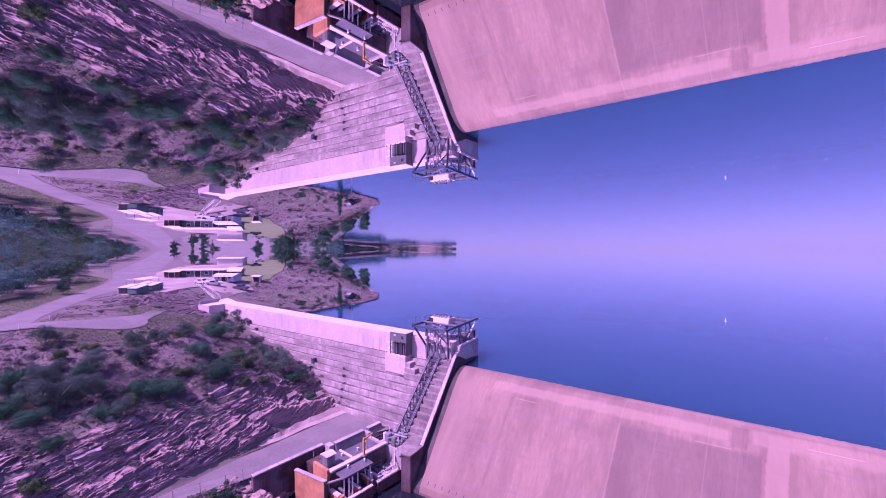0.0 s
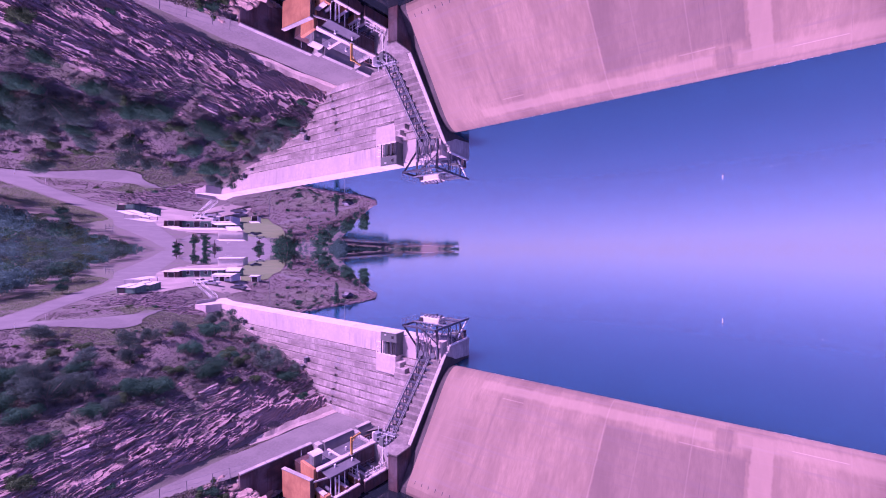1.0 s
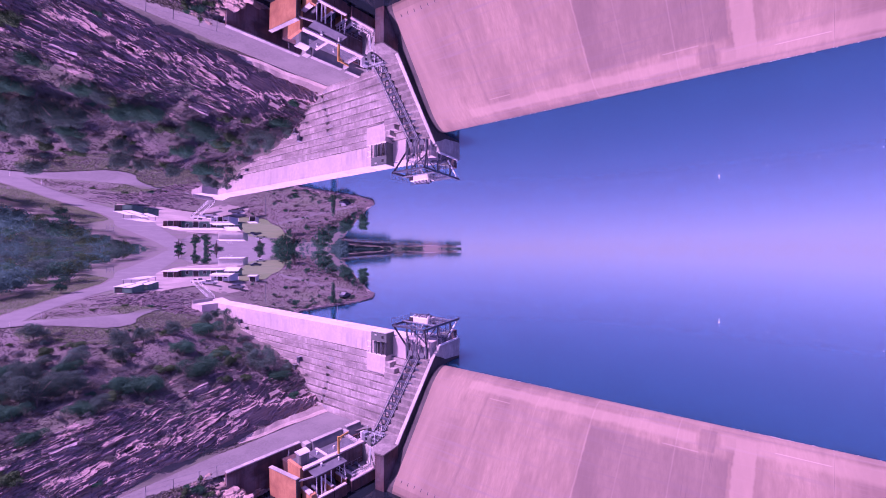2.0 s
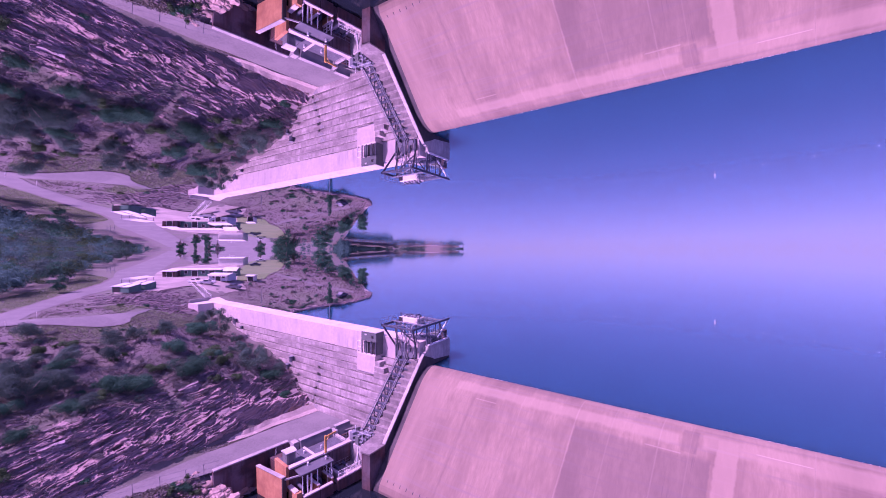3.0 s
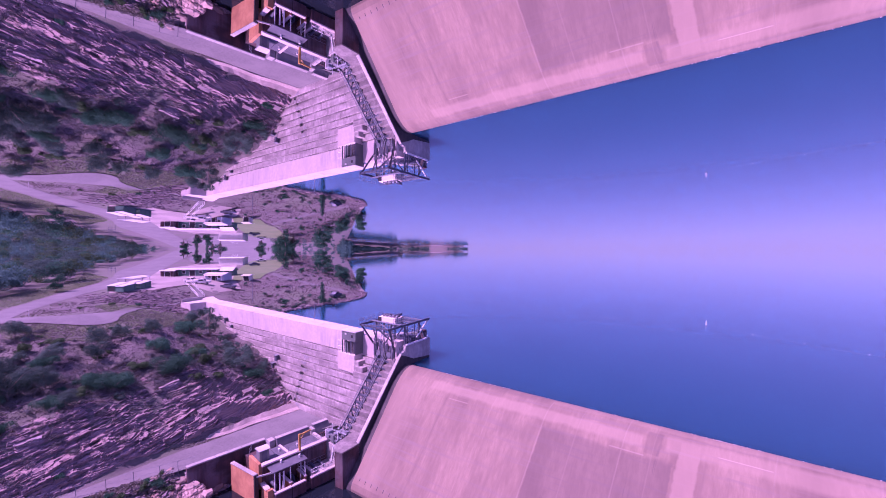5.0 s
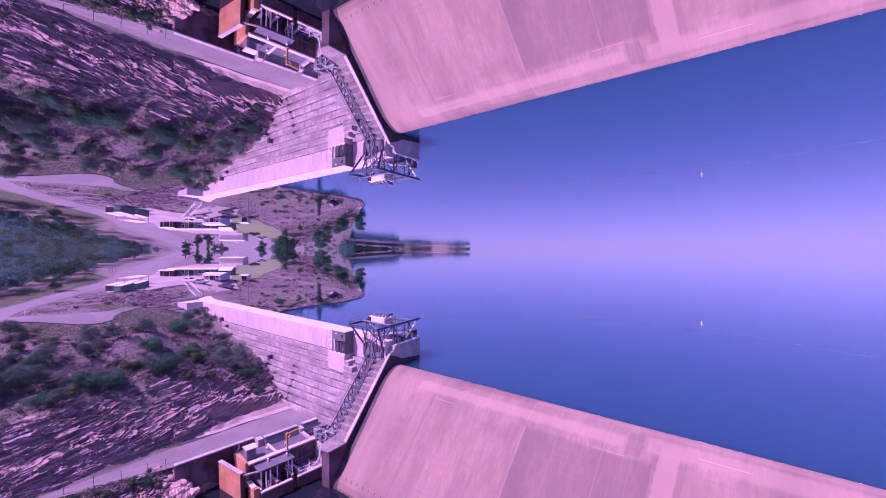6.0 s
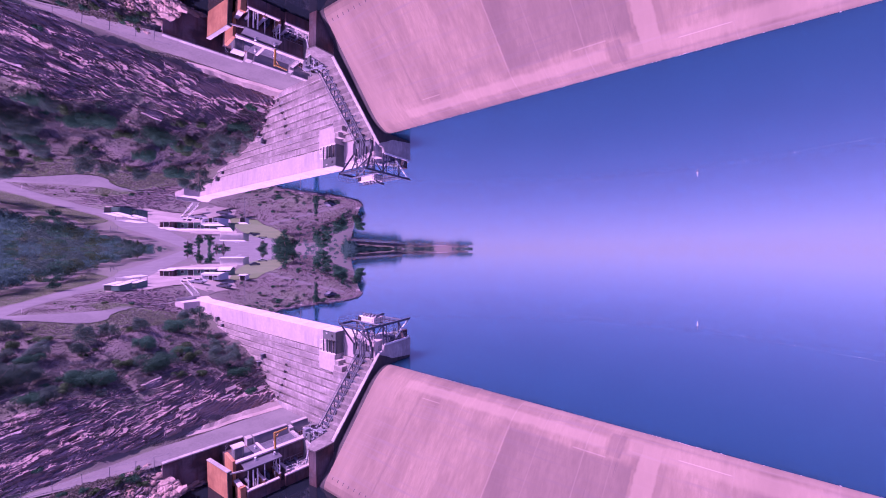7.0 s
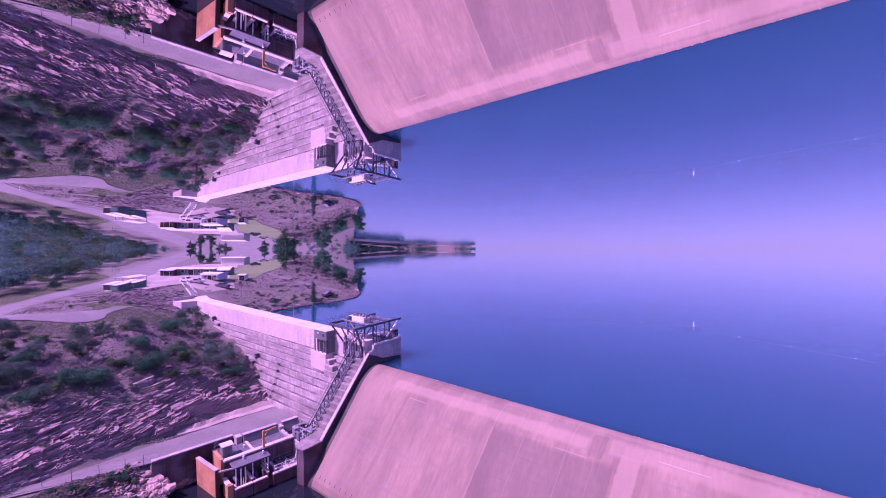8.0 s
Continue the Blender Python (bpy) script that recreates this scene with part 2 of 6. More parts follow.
M["plate"] = surface("grey_deck_plate", (0.10, 0.108, 0.122), (0.155, 0.163, 0.18), (0.085, 0.09, 0.105), 0.6, 2, 0.5, 0.1, metal=0.2)
M["hut_green"] = surface("grey_green_cladding", (0.09, 0.11, 0.11), (0.13, 0.155, 0.15), None, 0.6, 4, 0.8, 0.08)
M["roof_white"] = surface("white_metal_roof", (0.499, 0.487, 0.489), (0.602, 0.588, 0.586), (0.447, 0.433, 0.425), 0.45, 3, 0.4, 0.05)
M["shed_green"] = surface("grey_green_sheet", (0.04, 0.125, 0.10), (0.06, 0.165, 0.13), None, 0.6, 4, 0.6, 0.05)
M["heath"] = leafy("purple_brown_heath", (0.142, 0.124, 0.138), (0.174, 0.152, 0.166), (0.210, 0.184, 0.198))
M["shore_heath"] = leafy("red_brown_heath", (0.162, 0.124, 0.130), (0.200, 0.152, 0.156), (0.242, 0.184, 0.186))
M["cream"] = surface("cream_wall", (0.52, 0.48, 0.42), (0.62, 0.58, 0.52), None, 0.8, 4, 0.6, 0.08)
M["blue_wall"] = surface("blue_grey_wall", (0.30, 0.36, 0.42), (0.37, 0.43, 0.49), None, 0.7, 4, 0.6, 0.05)
M["yellow"] = surface("yellow_crane_paint", (0.52, 0.26, 0.05), (0.62, 0.34, 0.07), (0.42, 0.21, 0.06), 0.5, 6, 1.0, 0.1)
M["dark"] = surface("dark_opening", (0.012, 0.013, 0.015), (0.025, 0.026, 0.03), None, 0.6, 6, 1, 0.05)
M["lawn"] = surface("mown_grass", (0.07, 0.13, 0.05), (0.105, 0.17, 0.065), (0.125, 0.165, 0.075), 0.95, 1.5, 0.12, 0.3)
M["bark"] = surface("grey_bark", (0.12, 0.10, 0.08), (0.22, 0.19, 0.16), None, 0.95, 6, 1.0, 0.4)
M["leaf_dark"] = leafy("dark_green_leaves", (0.020, 0.110, 0.074), (0.028, 0.130, 0.084), (0.040, 0.152, 0.096))
M["leaf_wood"] = leafy("woodland_leaves", (0.040, 0.132, 0.118), (0.052, 0.156, 0.136), (0.068, 0.184, 0.156))
M["leaf_grey"] = leafy("grey_green_leaves", (0.052, 0.118, 0.098), (0.068, 0.140, 0.112), (0.088, 0.164, 0.128))
M["leaf_olive"] = leafy("olive_green_leaves", (0.04, 0.098, 0.048), (0.06, 0.132, 0.06), (0.10, 0.175, 0.085))
M["straw"] = leafy("dry_straw_grass", (0.150, 0.148, 0.126), (0.190, 0.185, 0.156), (0.232, 0.228, 0.190))
M["twig"] = leafy("dry_purple_brown_twigs", (0.092, 0.104, 0.106), (0.124, 0.138, 0.138), (0.162, 0.176, 0.176))
M["verge"] = leafy("rough_verge_grass", (0.145, 0.195, 0.110), (0.189, 0.240, 0.142), (0.242, 0.290, 0.179))


def water_material(name, deep, rough, scale, strength, murk=0.0):
    m = bpy.data.materials.new(name)
    m.use_nodes = True
    n, l = m.node_tree.nodes, m.node_tree.links
    b = n["Principled BSDF"]
    b.inputs["Base Color"].default_value = (*deep, 1)
    b.inputs["Roughness"].default_value = rough
    b.inputs["IOR"].default_value = 1.43
    geo = n.new("ShaderNodeNewGeometry")
    mp = n.new("ShaderNodeMapping")
    mp.inputs["Scale"].default_value = (0.6, 1.5, 1)
    mp.inputs["Rotation"].default_value = (0, 0, radians(12))
    l.new(geo.outputs["Position"], mp.inputs[0])
    t = n.new("ShaderNodeTexNoise")
    t.inputs["Scale"].default_value, t.inputs["Detail"].default_value = scale, 5
    l.new(mp.outputs[0], t.inputs[0])
    bp = n.new("ShaderNodeBump")
    bp.inputs["Strength"].default_value, bp.inputs["Distance"].default_value = strength, 0.06
    gust = n.new("ShaderNodeTexNoise")
    gust.inputs["Scale"].default_value, gust.inputs["Detail"].default_value = 0.022, 3
    l.new(geo.outputs["Position"], gust.inputs[0])
    rise_ = n.new("ShaderNodeMapRange")
    rise_.inputs[1].default_value, rise_.inputs[2].default_value, rise_.inputs[3].default_value = 0.42, 0.62, 0.3
    l.new(gust.outputs[0], rise_.inputs[0])
    k = n.new("ShaderNodeMath")
    k.operation = "MULTIPLY"
    l.new(t.outputs[0], k.inputs[0])
    l.new(rise_.outputs[0], k.inputs[1])
    l.new(k.outputs[0], bp.inputs["Height"])
    l.new(bp.outputs[0], b.inputs["Normal"])
    if murk:
        # light that enters the water spreads before it leaves
        b.subsurface_method = "BURLEY"
        b.inputs["Subsurface Weight"].default_value = 1.0
        b.inputs["Subsurface Radius"].default_value = (murk, murk, murk)
        b.inputs["Subsurface Scale"].default_value = 1.0
    return m


M["lake"] = water_material("lake_water", (0.0003, 0.051, 0.094), 0.11, 1.1, 0.18, 5.0)
M["pool"] = water_material("still_pool_water", (0.008, 0.014, 0.02), 0.06, 1.5, 0.1)
mirror_mat = bpy.data.materials.new("silvered_mirror")
mirror_mat.use_nodes = True
mb = mirror_mat.node_tree.nodes["Principled BSDF"]
mb.inputs["Base Color"].default_value, mb.inputs["Metallic"].default_value, mb.inputs["Roughness"].default_value = (0.97, 0.97, 0.97, 1), 1.0, 0.0


# ---- mesh helpers ----
def part(name, bm, material, parent=None, label="", smooth=False):
    me = bpy.data.meshes.new(name)
    bmesh.ops.recalc_face_normals(bm, faces=bm.faces)
    bm.to_mesh(me)
    bm.free()
    if smooth:
        me.polygons.foreach_set("use_smooth", [True] * len(me.polygons))
    me.materials.append(M[material] if isinstance(material, str) else material)
    ob = new(name, me)
    ob.parent = parent
    if label:
        tagged(ob, label)
    return ob


def thing(name, label, category, at=(0, 0, 0), turn=0.0, group="", kind=""):
    ob = new(name)
    ob.matrix_world = pose(*at, 0, 0, turn)
    return tagged(ob, label, category, group, kind)


def block(bm, x0, x1, y0, y1, z0, z1, bev=0.0):
    r = bmesh.ops.create_cube(bm, size=1.0, matrix=Matrix.Translation(((x0 + x1) / 2, (y0 + y1) / 2, (z0 + z1) / 2))
                              @ Matrix.Diagonal((abs(x1 - x0), abs(y1 - y0), abs(z1 - z0), 1)))
    if bev:
        es = list({e for v in r["verts"] for e in v.link_edges})
        bmesh.ops.bevel(bm, geom=es, offset=bev, segments=1, affect="EDGES")
    return bm


def boxed(x0, x1, y0, y1, z0, z1, bev=0.0):
    return block(bmesh.new(), x0, x1, y0, y1, z0, z1, bev)


def rod(bm, p, q, r, n=8, r2=None):
    p, q = Vector(p), Vector(q)
    d = q - p
    m = Matrix.Translation((p + q) / 2) @ d.to_track_quat("Z", "Y").to_matrix().to_4x4()
    bmesh.ops.create_cone(bm, cap_ends=True, segments=n, radius1=r, radius2=r if r2 is None else r2, depth=d.length, matrix=m)
    return bm


def beam(bm, p, q, w, h):
    """A straight bar of w x h between two points, its h side upright where it can be."""
    p, q = Vector(p), Vector(q)
    d = (q - p)
    z = d.normalized()
    up = Vector((0, 0, 1)) if abs(z.z) < 0.95 else Vector((0, 1, 0))
    x = up.cross(z).normalized()
    y = z.cross(x)
    m = Matrix.Translation((p + q) / 2) @ Matrix((x, y, z)).transposed().to_4x4() @ Matrix.Diagonal((w, h, d.length, 1))
    bmesh.ops.create_cube(bm, size=1.0, matrix=m)
    return bm


def prism(outline, axis, lo, hi):
    """Extrudes a flat outline of (u, v) along an axis: 'x' (u, v = y, z), 'y' (x, z) or 'z' (x, y)."""
    bm = bmesh.new()
    put = {"x": lambda u, v, w: (w, u, v), "y": lambda u, v, w: (u, w, v), "z": lambda u, v, w: (u, v, w)}[axis]
    a = [bm.verts.new(put(u, v, lo)) for u, v in outline]
    b = [bm.verts.new(put(u, v, hi)) for u, v in outline]
    bm.faces.new(a)
    bm.faces.new(b[::-1])
    k = len(a)
    for i in range(k):
        bm.faces.new((a[i], b[i], b[(i + 1) % k], a[(i + 1) % k]))
    return bm


# ---- the lie of the land ----
def smooth_table(rows, x):
    xs, zs = zip(*rows)
    if x <= xs[0]:
        return zs[0]
    for (xa, za), (xb, zb) in zip(rows, rows[1:]):
        if x <= xb:
            s = (x - xa) / (xb - xa)
            return za + (zb - za) * s
    return zs[-1]


BANK = [(-900, 9), (-300, 9), (-120, 7.2), (-97, 6.5), (-90, 5.6), (-80, 3.3), (-68, -0.6), (-63.5, -2.6), (-60.5, -6.2), (-57.6, -9.6),
        (-56.4, -10.12), (-51.5, -10.15), (-49, -14), (-44, -18), (0, -18), (900, -18)]
SHORE = [(66, -88), (76, -93.0), (86, -92.3), (96, -90.5), (104, -92), (109, -96), (116, -104), (135, -128), (170, -170), (235, -250),
         (280, -248), (315, -228), (345, -203), (365, -240), (400, -330), (520, -460), (900, -560)]


DIP = [(-119, 0), (-114, 1.6), (-109, 3.4), (-104, 4.4), (-97, 5.2), (-90, 6.3), (-84, 6.0), (-77, 5.4), (-70, 4.4), (-63.6, 4.0), (-59.4, 0.8), (-56, 0)]
MAIN = [(-84, -20), (-96, 6), (-100.5, 14), (-103, 19.5), (-107, 23.3), (-115.1, 29.9), (-124.2, 37.1), (-131, 43.2), (-140, 51), (-153, 58.5), (-172, 67),
        (-200, 82.5), (-247, 108.5), (-290, 130.5), (-380, 178)]
MAIN_W = [(-300, 12), (-172, 13), (-150, 10), (-131, 7.5), (-124, 5.8), (-115, 5.0), (-107, 5.3), (-103, 8)]
TRACK = [(-100, 17), (-97.3, 21), (-95.4, 25.5), (-93.2, 30), (-91.9, 33.5), (-92.6, 36.6)]
SPUR = [(-103, 17), (-99.4, 23.6), (-96.2, 29), (-94.5, 36), (-94.0, 39), (-96, 41.4), (-105, 47.1), (-109, 51.6), (-110, 55.7), (-109.4, 55.4), (-107.8, 51), (-102.7, 46.1), (-93.8, 40.4),
        (-91.9, 38.2), (-90.4, 36.7), (-88.6, 35.9), (-87.9, 34.7), (-87.8, 33.0), (-88.4, 30.9), (-89.6, 29.2), (-91, 27.8), (-93.7, 25.2), (-96.0, 22.0), (-97, 17)]
FOOTWAY = [(-93.6, 37.2), (-96.2, 40.5), (-99.5, 44.5), (-103.5, 50), (-107, 55.5)]
YARD = [(-119, 43), (-118, 52), (-119, 62), (-112, 66), (-115, 75), (-126, 79), (-150, 92), (-172, 104), (-187, 92), (-166, 70), (-150, 55), (-135, 47)]
PARK = [(-187, 93), (-172, 105), (-186, 128), (-215, 150), (-290, 205), (-330, 172), (-270, 136), (-224, 105)]
LAWN = [(-124, 77), (-150, 93), (-178, 113), (-188, 126), (-171, 132), (-150, 112), (-134, 99), (-123, 86)]
LOW_ROAD = [(-49.0, 54.5), (-51.2, 47), (-52.5, 41), (-53.3, 35), (-55.1, 29.5), (-57.2, 24), (-60.3, 16.5), (-67, 2), (-76, -16)]


def off_line(x, y, line):
    """Distance from a point to a broken line."""
    best = 1e9
    for (ax, ay), (bx, by) in zip(line, line[1:]):
        dx, dy = bx - ax, by - ay
        t = max(0.0, min(1.0, ((x - ax) * dx + (y - ay) * dy) / (dx * dx + dy * dy)))
        best = min(best, math.hypot(x - ax - t * dx, y - ay - t * dy))
    return best


def off_main(x, y):
    """Distance from the edge of the hilltop road."""
    return off_line(x, y, MAIN) - smooth_table(MAIN_W, x) / 2


def inside(x, y, poly):
    hit = False
    for (ax, ay), (bx, by) in zip(poly, poly[1:] + poly[:1]):
        if (ay > y) != (by > y) and x < ax + (y - ay) / (by - ay) * (bx - ax):
            hit = not hit
    return hit


def ease(a, b, x):
    t = max(0.0, min(1.0, (x - a) / (b - a)))
    return t * t * (3 - 2 * t)


def land(x, y):
    """Height of the natural ground."""
    hill = smooth_table(BANK, x)
    hill -= smooth_table(DIP, x) * ease(38, 55, y)
    wob = noise.noise((x * 0.11, y * 0.11, 3.0)) * 1.1 + noise.noise((x * 0.35, y * 0.35, 7.0)) * 0.45
    if -66 < x < -56.5:
        # ledges of the rock cut
        wob += 1.0 * noise.noise((x * 0.55, y * 0.12, 1.0)) + 0.5 * noise.noise((x * 1.3, y * 0.3, 5.0))
        wob *= ease(-56.5, -58.5, x)
    calm = 1.0
    if x < -85:
        calm = 0.35
        if y < 130:
            calm *= ease(0, 5, off_main(x, y)) * ease(3.5, 8, off_line(x, y, TRACK)) * ease(0.8, 3, off_line(x, y, FOOTWAY))
        if calm and (inside(x, y, YARD) or inside(x, y, PARK) or inside(x, y, LAWN)):
            calm = 0
    elif -57 < x < -50:
        calm = 0.1
    if y < 60:
        z = hill + wob * calm
        if 0 < y < 33 and x > -54:
            z = max(z, -10.08 - max(0, x + 52.0) * 0.5 + 0.5 * wob * ease(-52.6, -50, x))
        if x > -52 and y >= 33:
            z = min(z, -13.5 + wob * 0.6) if x > -50.3 else z
        return z
    s = smooth_table(SHORE, y) - x
    up = min(7.2 + max(0, (s - 40)) * 0.006, s * 0.2 + 0.05) if s > 0 else max(-18, s * 0.35)
    up += wob * calm * min(1, abs(s) / 8)
    t = ease(60, 70, y)
    return hill * (1 - t) + up * t if x < -90 else (up if y > 66 else hill)


def ladder(stops):
    out = []
    for (a, step), (b, _) in zip(stops, stops[1:]):
        k = max(1, round((b - a) / step))
        out += [a + (b - a) * i / k for i in range(k)]
    return out + [stops[-1][0]]


xs = ladder([(-3000, 400), (-600, 30), (-300, 8), (-170, 2.5), (-100, 0.7), (-48, 2.5), (-30, 20), (60, 200), (3000, 1)])
ys = ladder([(-3000, 400), (-300, 40), (-40, 8), (8, 0.7), (66, 2.0), (140, 7), (420, 40), (1000, 400), (3000, 1)])
verts = [(x, y, land(x, y)) for y in ys for x in xs]
nx = len(xs)
faces = [(j * nx + i, j * nx + i + 1, (j + 1) * nx + i + 1, (j + 1) * nx + i) for j in range(len(ys) - 1) for i in range(nx - 1)]
me = bpy.data.meshes.new("ground")
me.from_pydata(verts, [], faces)
me.polygons.foreach_set("use_smooth", [True] * len(faces))
me.materials.append(M["earth"])
ground = tagged(new("ground", me), "dry grassy hillside and shore of brown earth", "ground", kind="structure")

# water
bm = bmesh.new()
wy = ladder([(60.6, 4), (110, 20), (500, 100), (3000, 1)])
for ya, yb in zip(wy, wy[1:]):
    bm.faces.new([bm.verts.new(v) for v in ((-2500, ya, 0), (2500, ya, 0), (2500, yb, 0), (-2500, yb, 0))])
tagged(part("water", bm, "lake"), "calm deep blue reservoir water behind the dam", "water", kind="structure")
bm = bmesh.new()
bm.faces.new([bm.verts.new(v) for v in ((-60, -200, -14.3), (600, -200, -14.3), (600, 49, -14.3), (-60, 49, -14.3))])
tagged(part("water", bm, "pool"), "dark still pool at the spillway's foot", "water", kind="structure")

# ---- the dam ----
WALL_X = -34.8


def ogee(y):
    d = 60.0 - y
    if d < 0:
        return 0.4 - 0.23 * d * d
    if d < 4.0:
        return 0.4 - 0.2 * d ** 1.85
    return 0.4 - 0.2 * 4.0 ** 1.85 - 1.2 * (d - 4.0)


prof = [(62.5, -18)] + [(62.5 - 0.25 * i, ogee(62.5 - 0.25 * i)) for i in range(27)] + [(y, ogee(y)) for y in (54, 51, 48.5, 46.9)] + [(46.6, -13.9), (46.9, -18)]
spillway = thing("spillway", "broad curved concrete spillway face, pale and water-stained", "spillway", kind="structure")
edges = [WALL_X + 1.2, -23.6, -8.9, 0.65, 14.2] + [26.4 + 12.2 * i for i in range(8)]
for a, b in zip(edges, edges[1:]):
    bm = prism(prof, "x", a, b - 0.008)
    for v in bm.verts:
        if a != edges[0] or v.co.x > a + 0.1:
            v.co.x += 0.13 * (v.co.y - 57)
    part("spillway_block", bm, "chute", spillway)

for i in range(11):
    x, y = WALL_X + 2.3 + 1.15 * i, 47.35
    part("toe_slot", prism([(y + 0.1, ogee(y + 0.1) + 0.015), (y - 0.16, ogee(y - 0.16) + 0.015), (y - 0.16, ogee(y - 0.16) - 0.3), (y + 0.1, ogee(y + 0.1) - 0.3)], "x", x - 0.05, x + 0.05), "algae_shade", spillway, "dark drain slot at the spillway toe")
# sunken dark strip: colours in the wall's shadow on the chute, with algae
low = [(y, z - 0.45 * ease(61.5, 57, y)) for y, z in prof]
part("edge_gutter", prism(low, "x", WALL_X + 0.02, WALL_X + 1.18), "algae_shade", spillway, "dark algae strip along the training wall, the wall's shadow coloured in")

abutment = thing("dam_wall", "stepped grey concrete dam wall with a smooth parapet", "dam", kind="structure")
LEFT = -103.5
top_z, foot_z, front = 4.2, 0.55, 59.0
joints = [LEFT, -94, -84, -74.5, -65, -57.2, -46.6, WALL_X - 0.9]
for a, b in zip(joints, joints[1:]):
    part("parapet", boxed(a, b - 0.008, front, 62.6, foot_z, top_z, 0.02), "parapet", abutment)
    part("core", boxed(a, b - 0.02, front - 0.05, 62.5, -18, foot_z), "course", abutment)
rise, tread = 1.05, 0.6
for i in range(10):
    z1 = foot_z - rise * i
    y0 = front - tread * (i + 1)
    for a, b in zip(joints, joints[1:]):
        part("step_course", boxed(a, b - 0.008, y0, front, -18 if i == 9 else z1 - rise, z1, 0.025), "course", abutment)
        part("tread_silt", boxed(a, b - 0.02, y0 + 0.12, y0 + tread + 0.02, z1, z1 + 0.03), "silt", abutment, "dark silt lying on the tread")

# blue-grey uneven patches that run slantwise down the steps
patch_rnd = random.Random(23)
for i in range(2, 10):
    xc = -58.6 + 0.3 * i + patch_rnd.uniform(-0.25, 0.25)
    y0, z1 = front - tread * (i + 1), foot_z - rise * i
    for k in range(3):
        w, h = patch_rnd.uniform(0.25, 0.6), patch_rnd.uniform(0.3, 0.95)
        xk = xc + patch_rnd.uniform(-0.7, 0.7)
        bm = prism([(xk - w, z1 - 0.01), (xk + w, z1 - 0.01), (xk + w * 0.7, z1 - h * 0.5), (xk + w * 0.2, z1 - h), (xk - w * 0.6, z1 - h * 0.7)], "y", y0 - 0.012 - 0.008 * k, y0 + 0.01)
        part("algae_crust", bm, "grey_patch", abutment, "blue-grey uneven patch on the step")
# training wall with its pier
wall = thing("training_wall", "sloping concrete training wall between steps and spillway", "wall", kind="structure")
line = [(66.0, -18), (66.9, 3.5), (60.3, 3.5), (60.0, 2.6), (59.2, 2.35), (49.4, -8.8), (49.4, -18)]
part("wall_body", prism(line, "x", WALL_X - 0.65, WALL_X - 0.06), "concrete", wall)
# the side turned from the sun, darkened by colour for shade and algae
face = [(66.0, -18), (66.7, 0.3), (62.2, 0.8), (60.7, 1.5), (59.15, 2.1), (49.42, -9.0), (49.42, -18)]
part("wet_face", prism(face, "x", WALL_X - 0.06, WALL_X), "algae_shade", wall, "algae-stained face above the spillway, its shade coloured in")
upper = [(66.72, 0.32), (66.85, 3.4), (60.4, 3.4), (60.05, 2.4), (59.3, 2.15), (60.7, 1.52), (62.2, 0.82)]
part("pier_face", prism(upper, "x", WALL_X - 0.06, WALL_X), "weathered", wall, "weathered grey pier face")

# mirror over the drone's path
mir = part("mirror", boxed(-7, 29.5, -0.25, 6.6, 0.008, 0.02), mirror_mat)
mir.matrix_world = BASE
tagged(mir, "wide flat mirror sheet hanging over the drone's path", "mirror", kind="structure")



def drape(name, poly, step, material, lift=0.05):
    """A thin sheet with a given outline that follows the ground."""
    bm = bmesh.new()
    bm.faces.new([bm.verts.new((x, y, 0)) for x, y in poly])
    for axis in (0, 1):
        lo, hi = min(p[axis] for p in poly), max(p[axis] for p in poly)
        k = lo + step
        while k < hi:
            no = (1, 0, 0) if axis == 0 else (0, 1, 0)
            co = (k, 0, 0) if axis == 0 else (0, k, 0)
            bmesh.ops.bisect_plane(bm, geom=bm.verts[:] + bm.edges[:] + bm.faces[:], plane_co=co, plane_no=no)
            k += step
    bmesh.ops.triangulate(bm, faces=[f for f in bm.faces if len(f.verts) > 4])
    for v in bm.verts:
        v.co.z = land(v.co.x, v.co.y) + lift
    return part(name, bm, material)


def ribbon(name, line, width, material, lift=0.07, level=None):
    """A road along a broken line, rounded at the corners."""
    pts = [Vector((*p, 0)) for p in line]
    fine = []
    for i in range(len(pts) - 1):
        p0, p1, p2, p3 = pts[max(0, i - 1)], pts[i], pts[i + 1], pts[min(len(pts) - 1, i + 2)]
        k = max(3, int((p2 - p1).length / 1.5))
        for j in range(k):
            t = j / k
            fine.append(0.5 * ((2 * p1) + (p2 - p0) * t + (2 * p0 - 5 * p1 + 4 * p2 - p3) * t * t + (3 * p1 - p0 - 3 * p2 + p3) * t ** 3))
    fine.append(pts[-1])
    bm = bmesh.new()
    rows = []
    for i, p in enumerate(fine):
        d = (fine[min(i + 1, len(fine) - 1)] - fine[max(i - 1, 0)]).normalized()
        n = Vector((-d.y, d.x, 0))
        w = smooth_table(width, p.x) if isinstance(width, list) else width(i / (len(fine) - 1)) if callable(width) else width
        w += 0.15 * noise.noise((p.x * 0.4, p.y * 0.4, 2))
        row = []
        for j in range(7):
            q = p + n * w * (j / 6 - 0.5)
            q.z = level if level is not None else land(q.x, q.y) + lift
            row.append(bm.verts.new(q))
        rows.append(row)
    for a, b in zip(rows, rows[1:]):
        for j in range(6):
            bm.faces.new((a[j], b[j], b[j + 1], a[j + 1]))
    return part(name, bm, material, smooth=True)


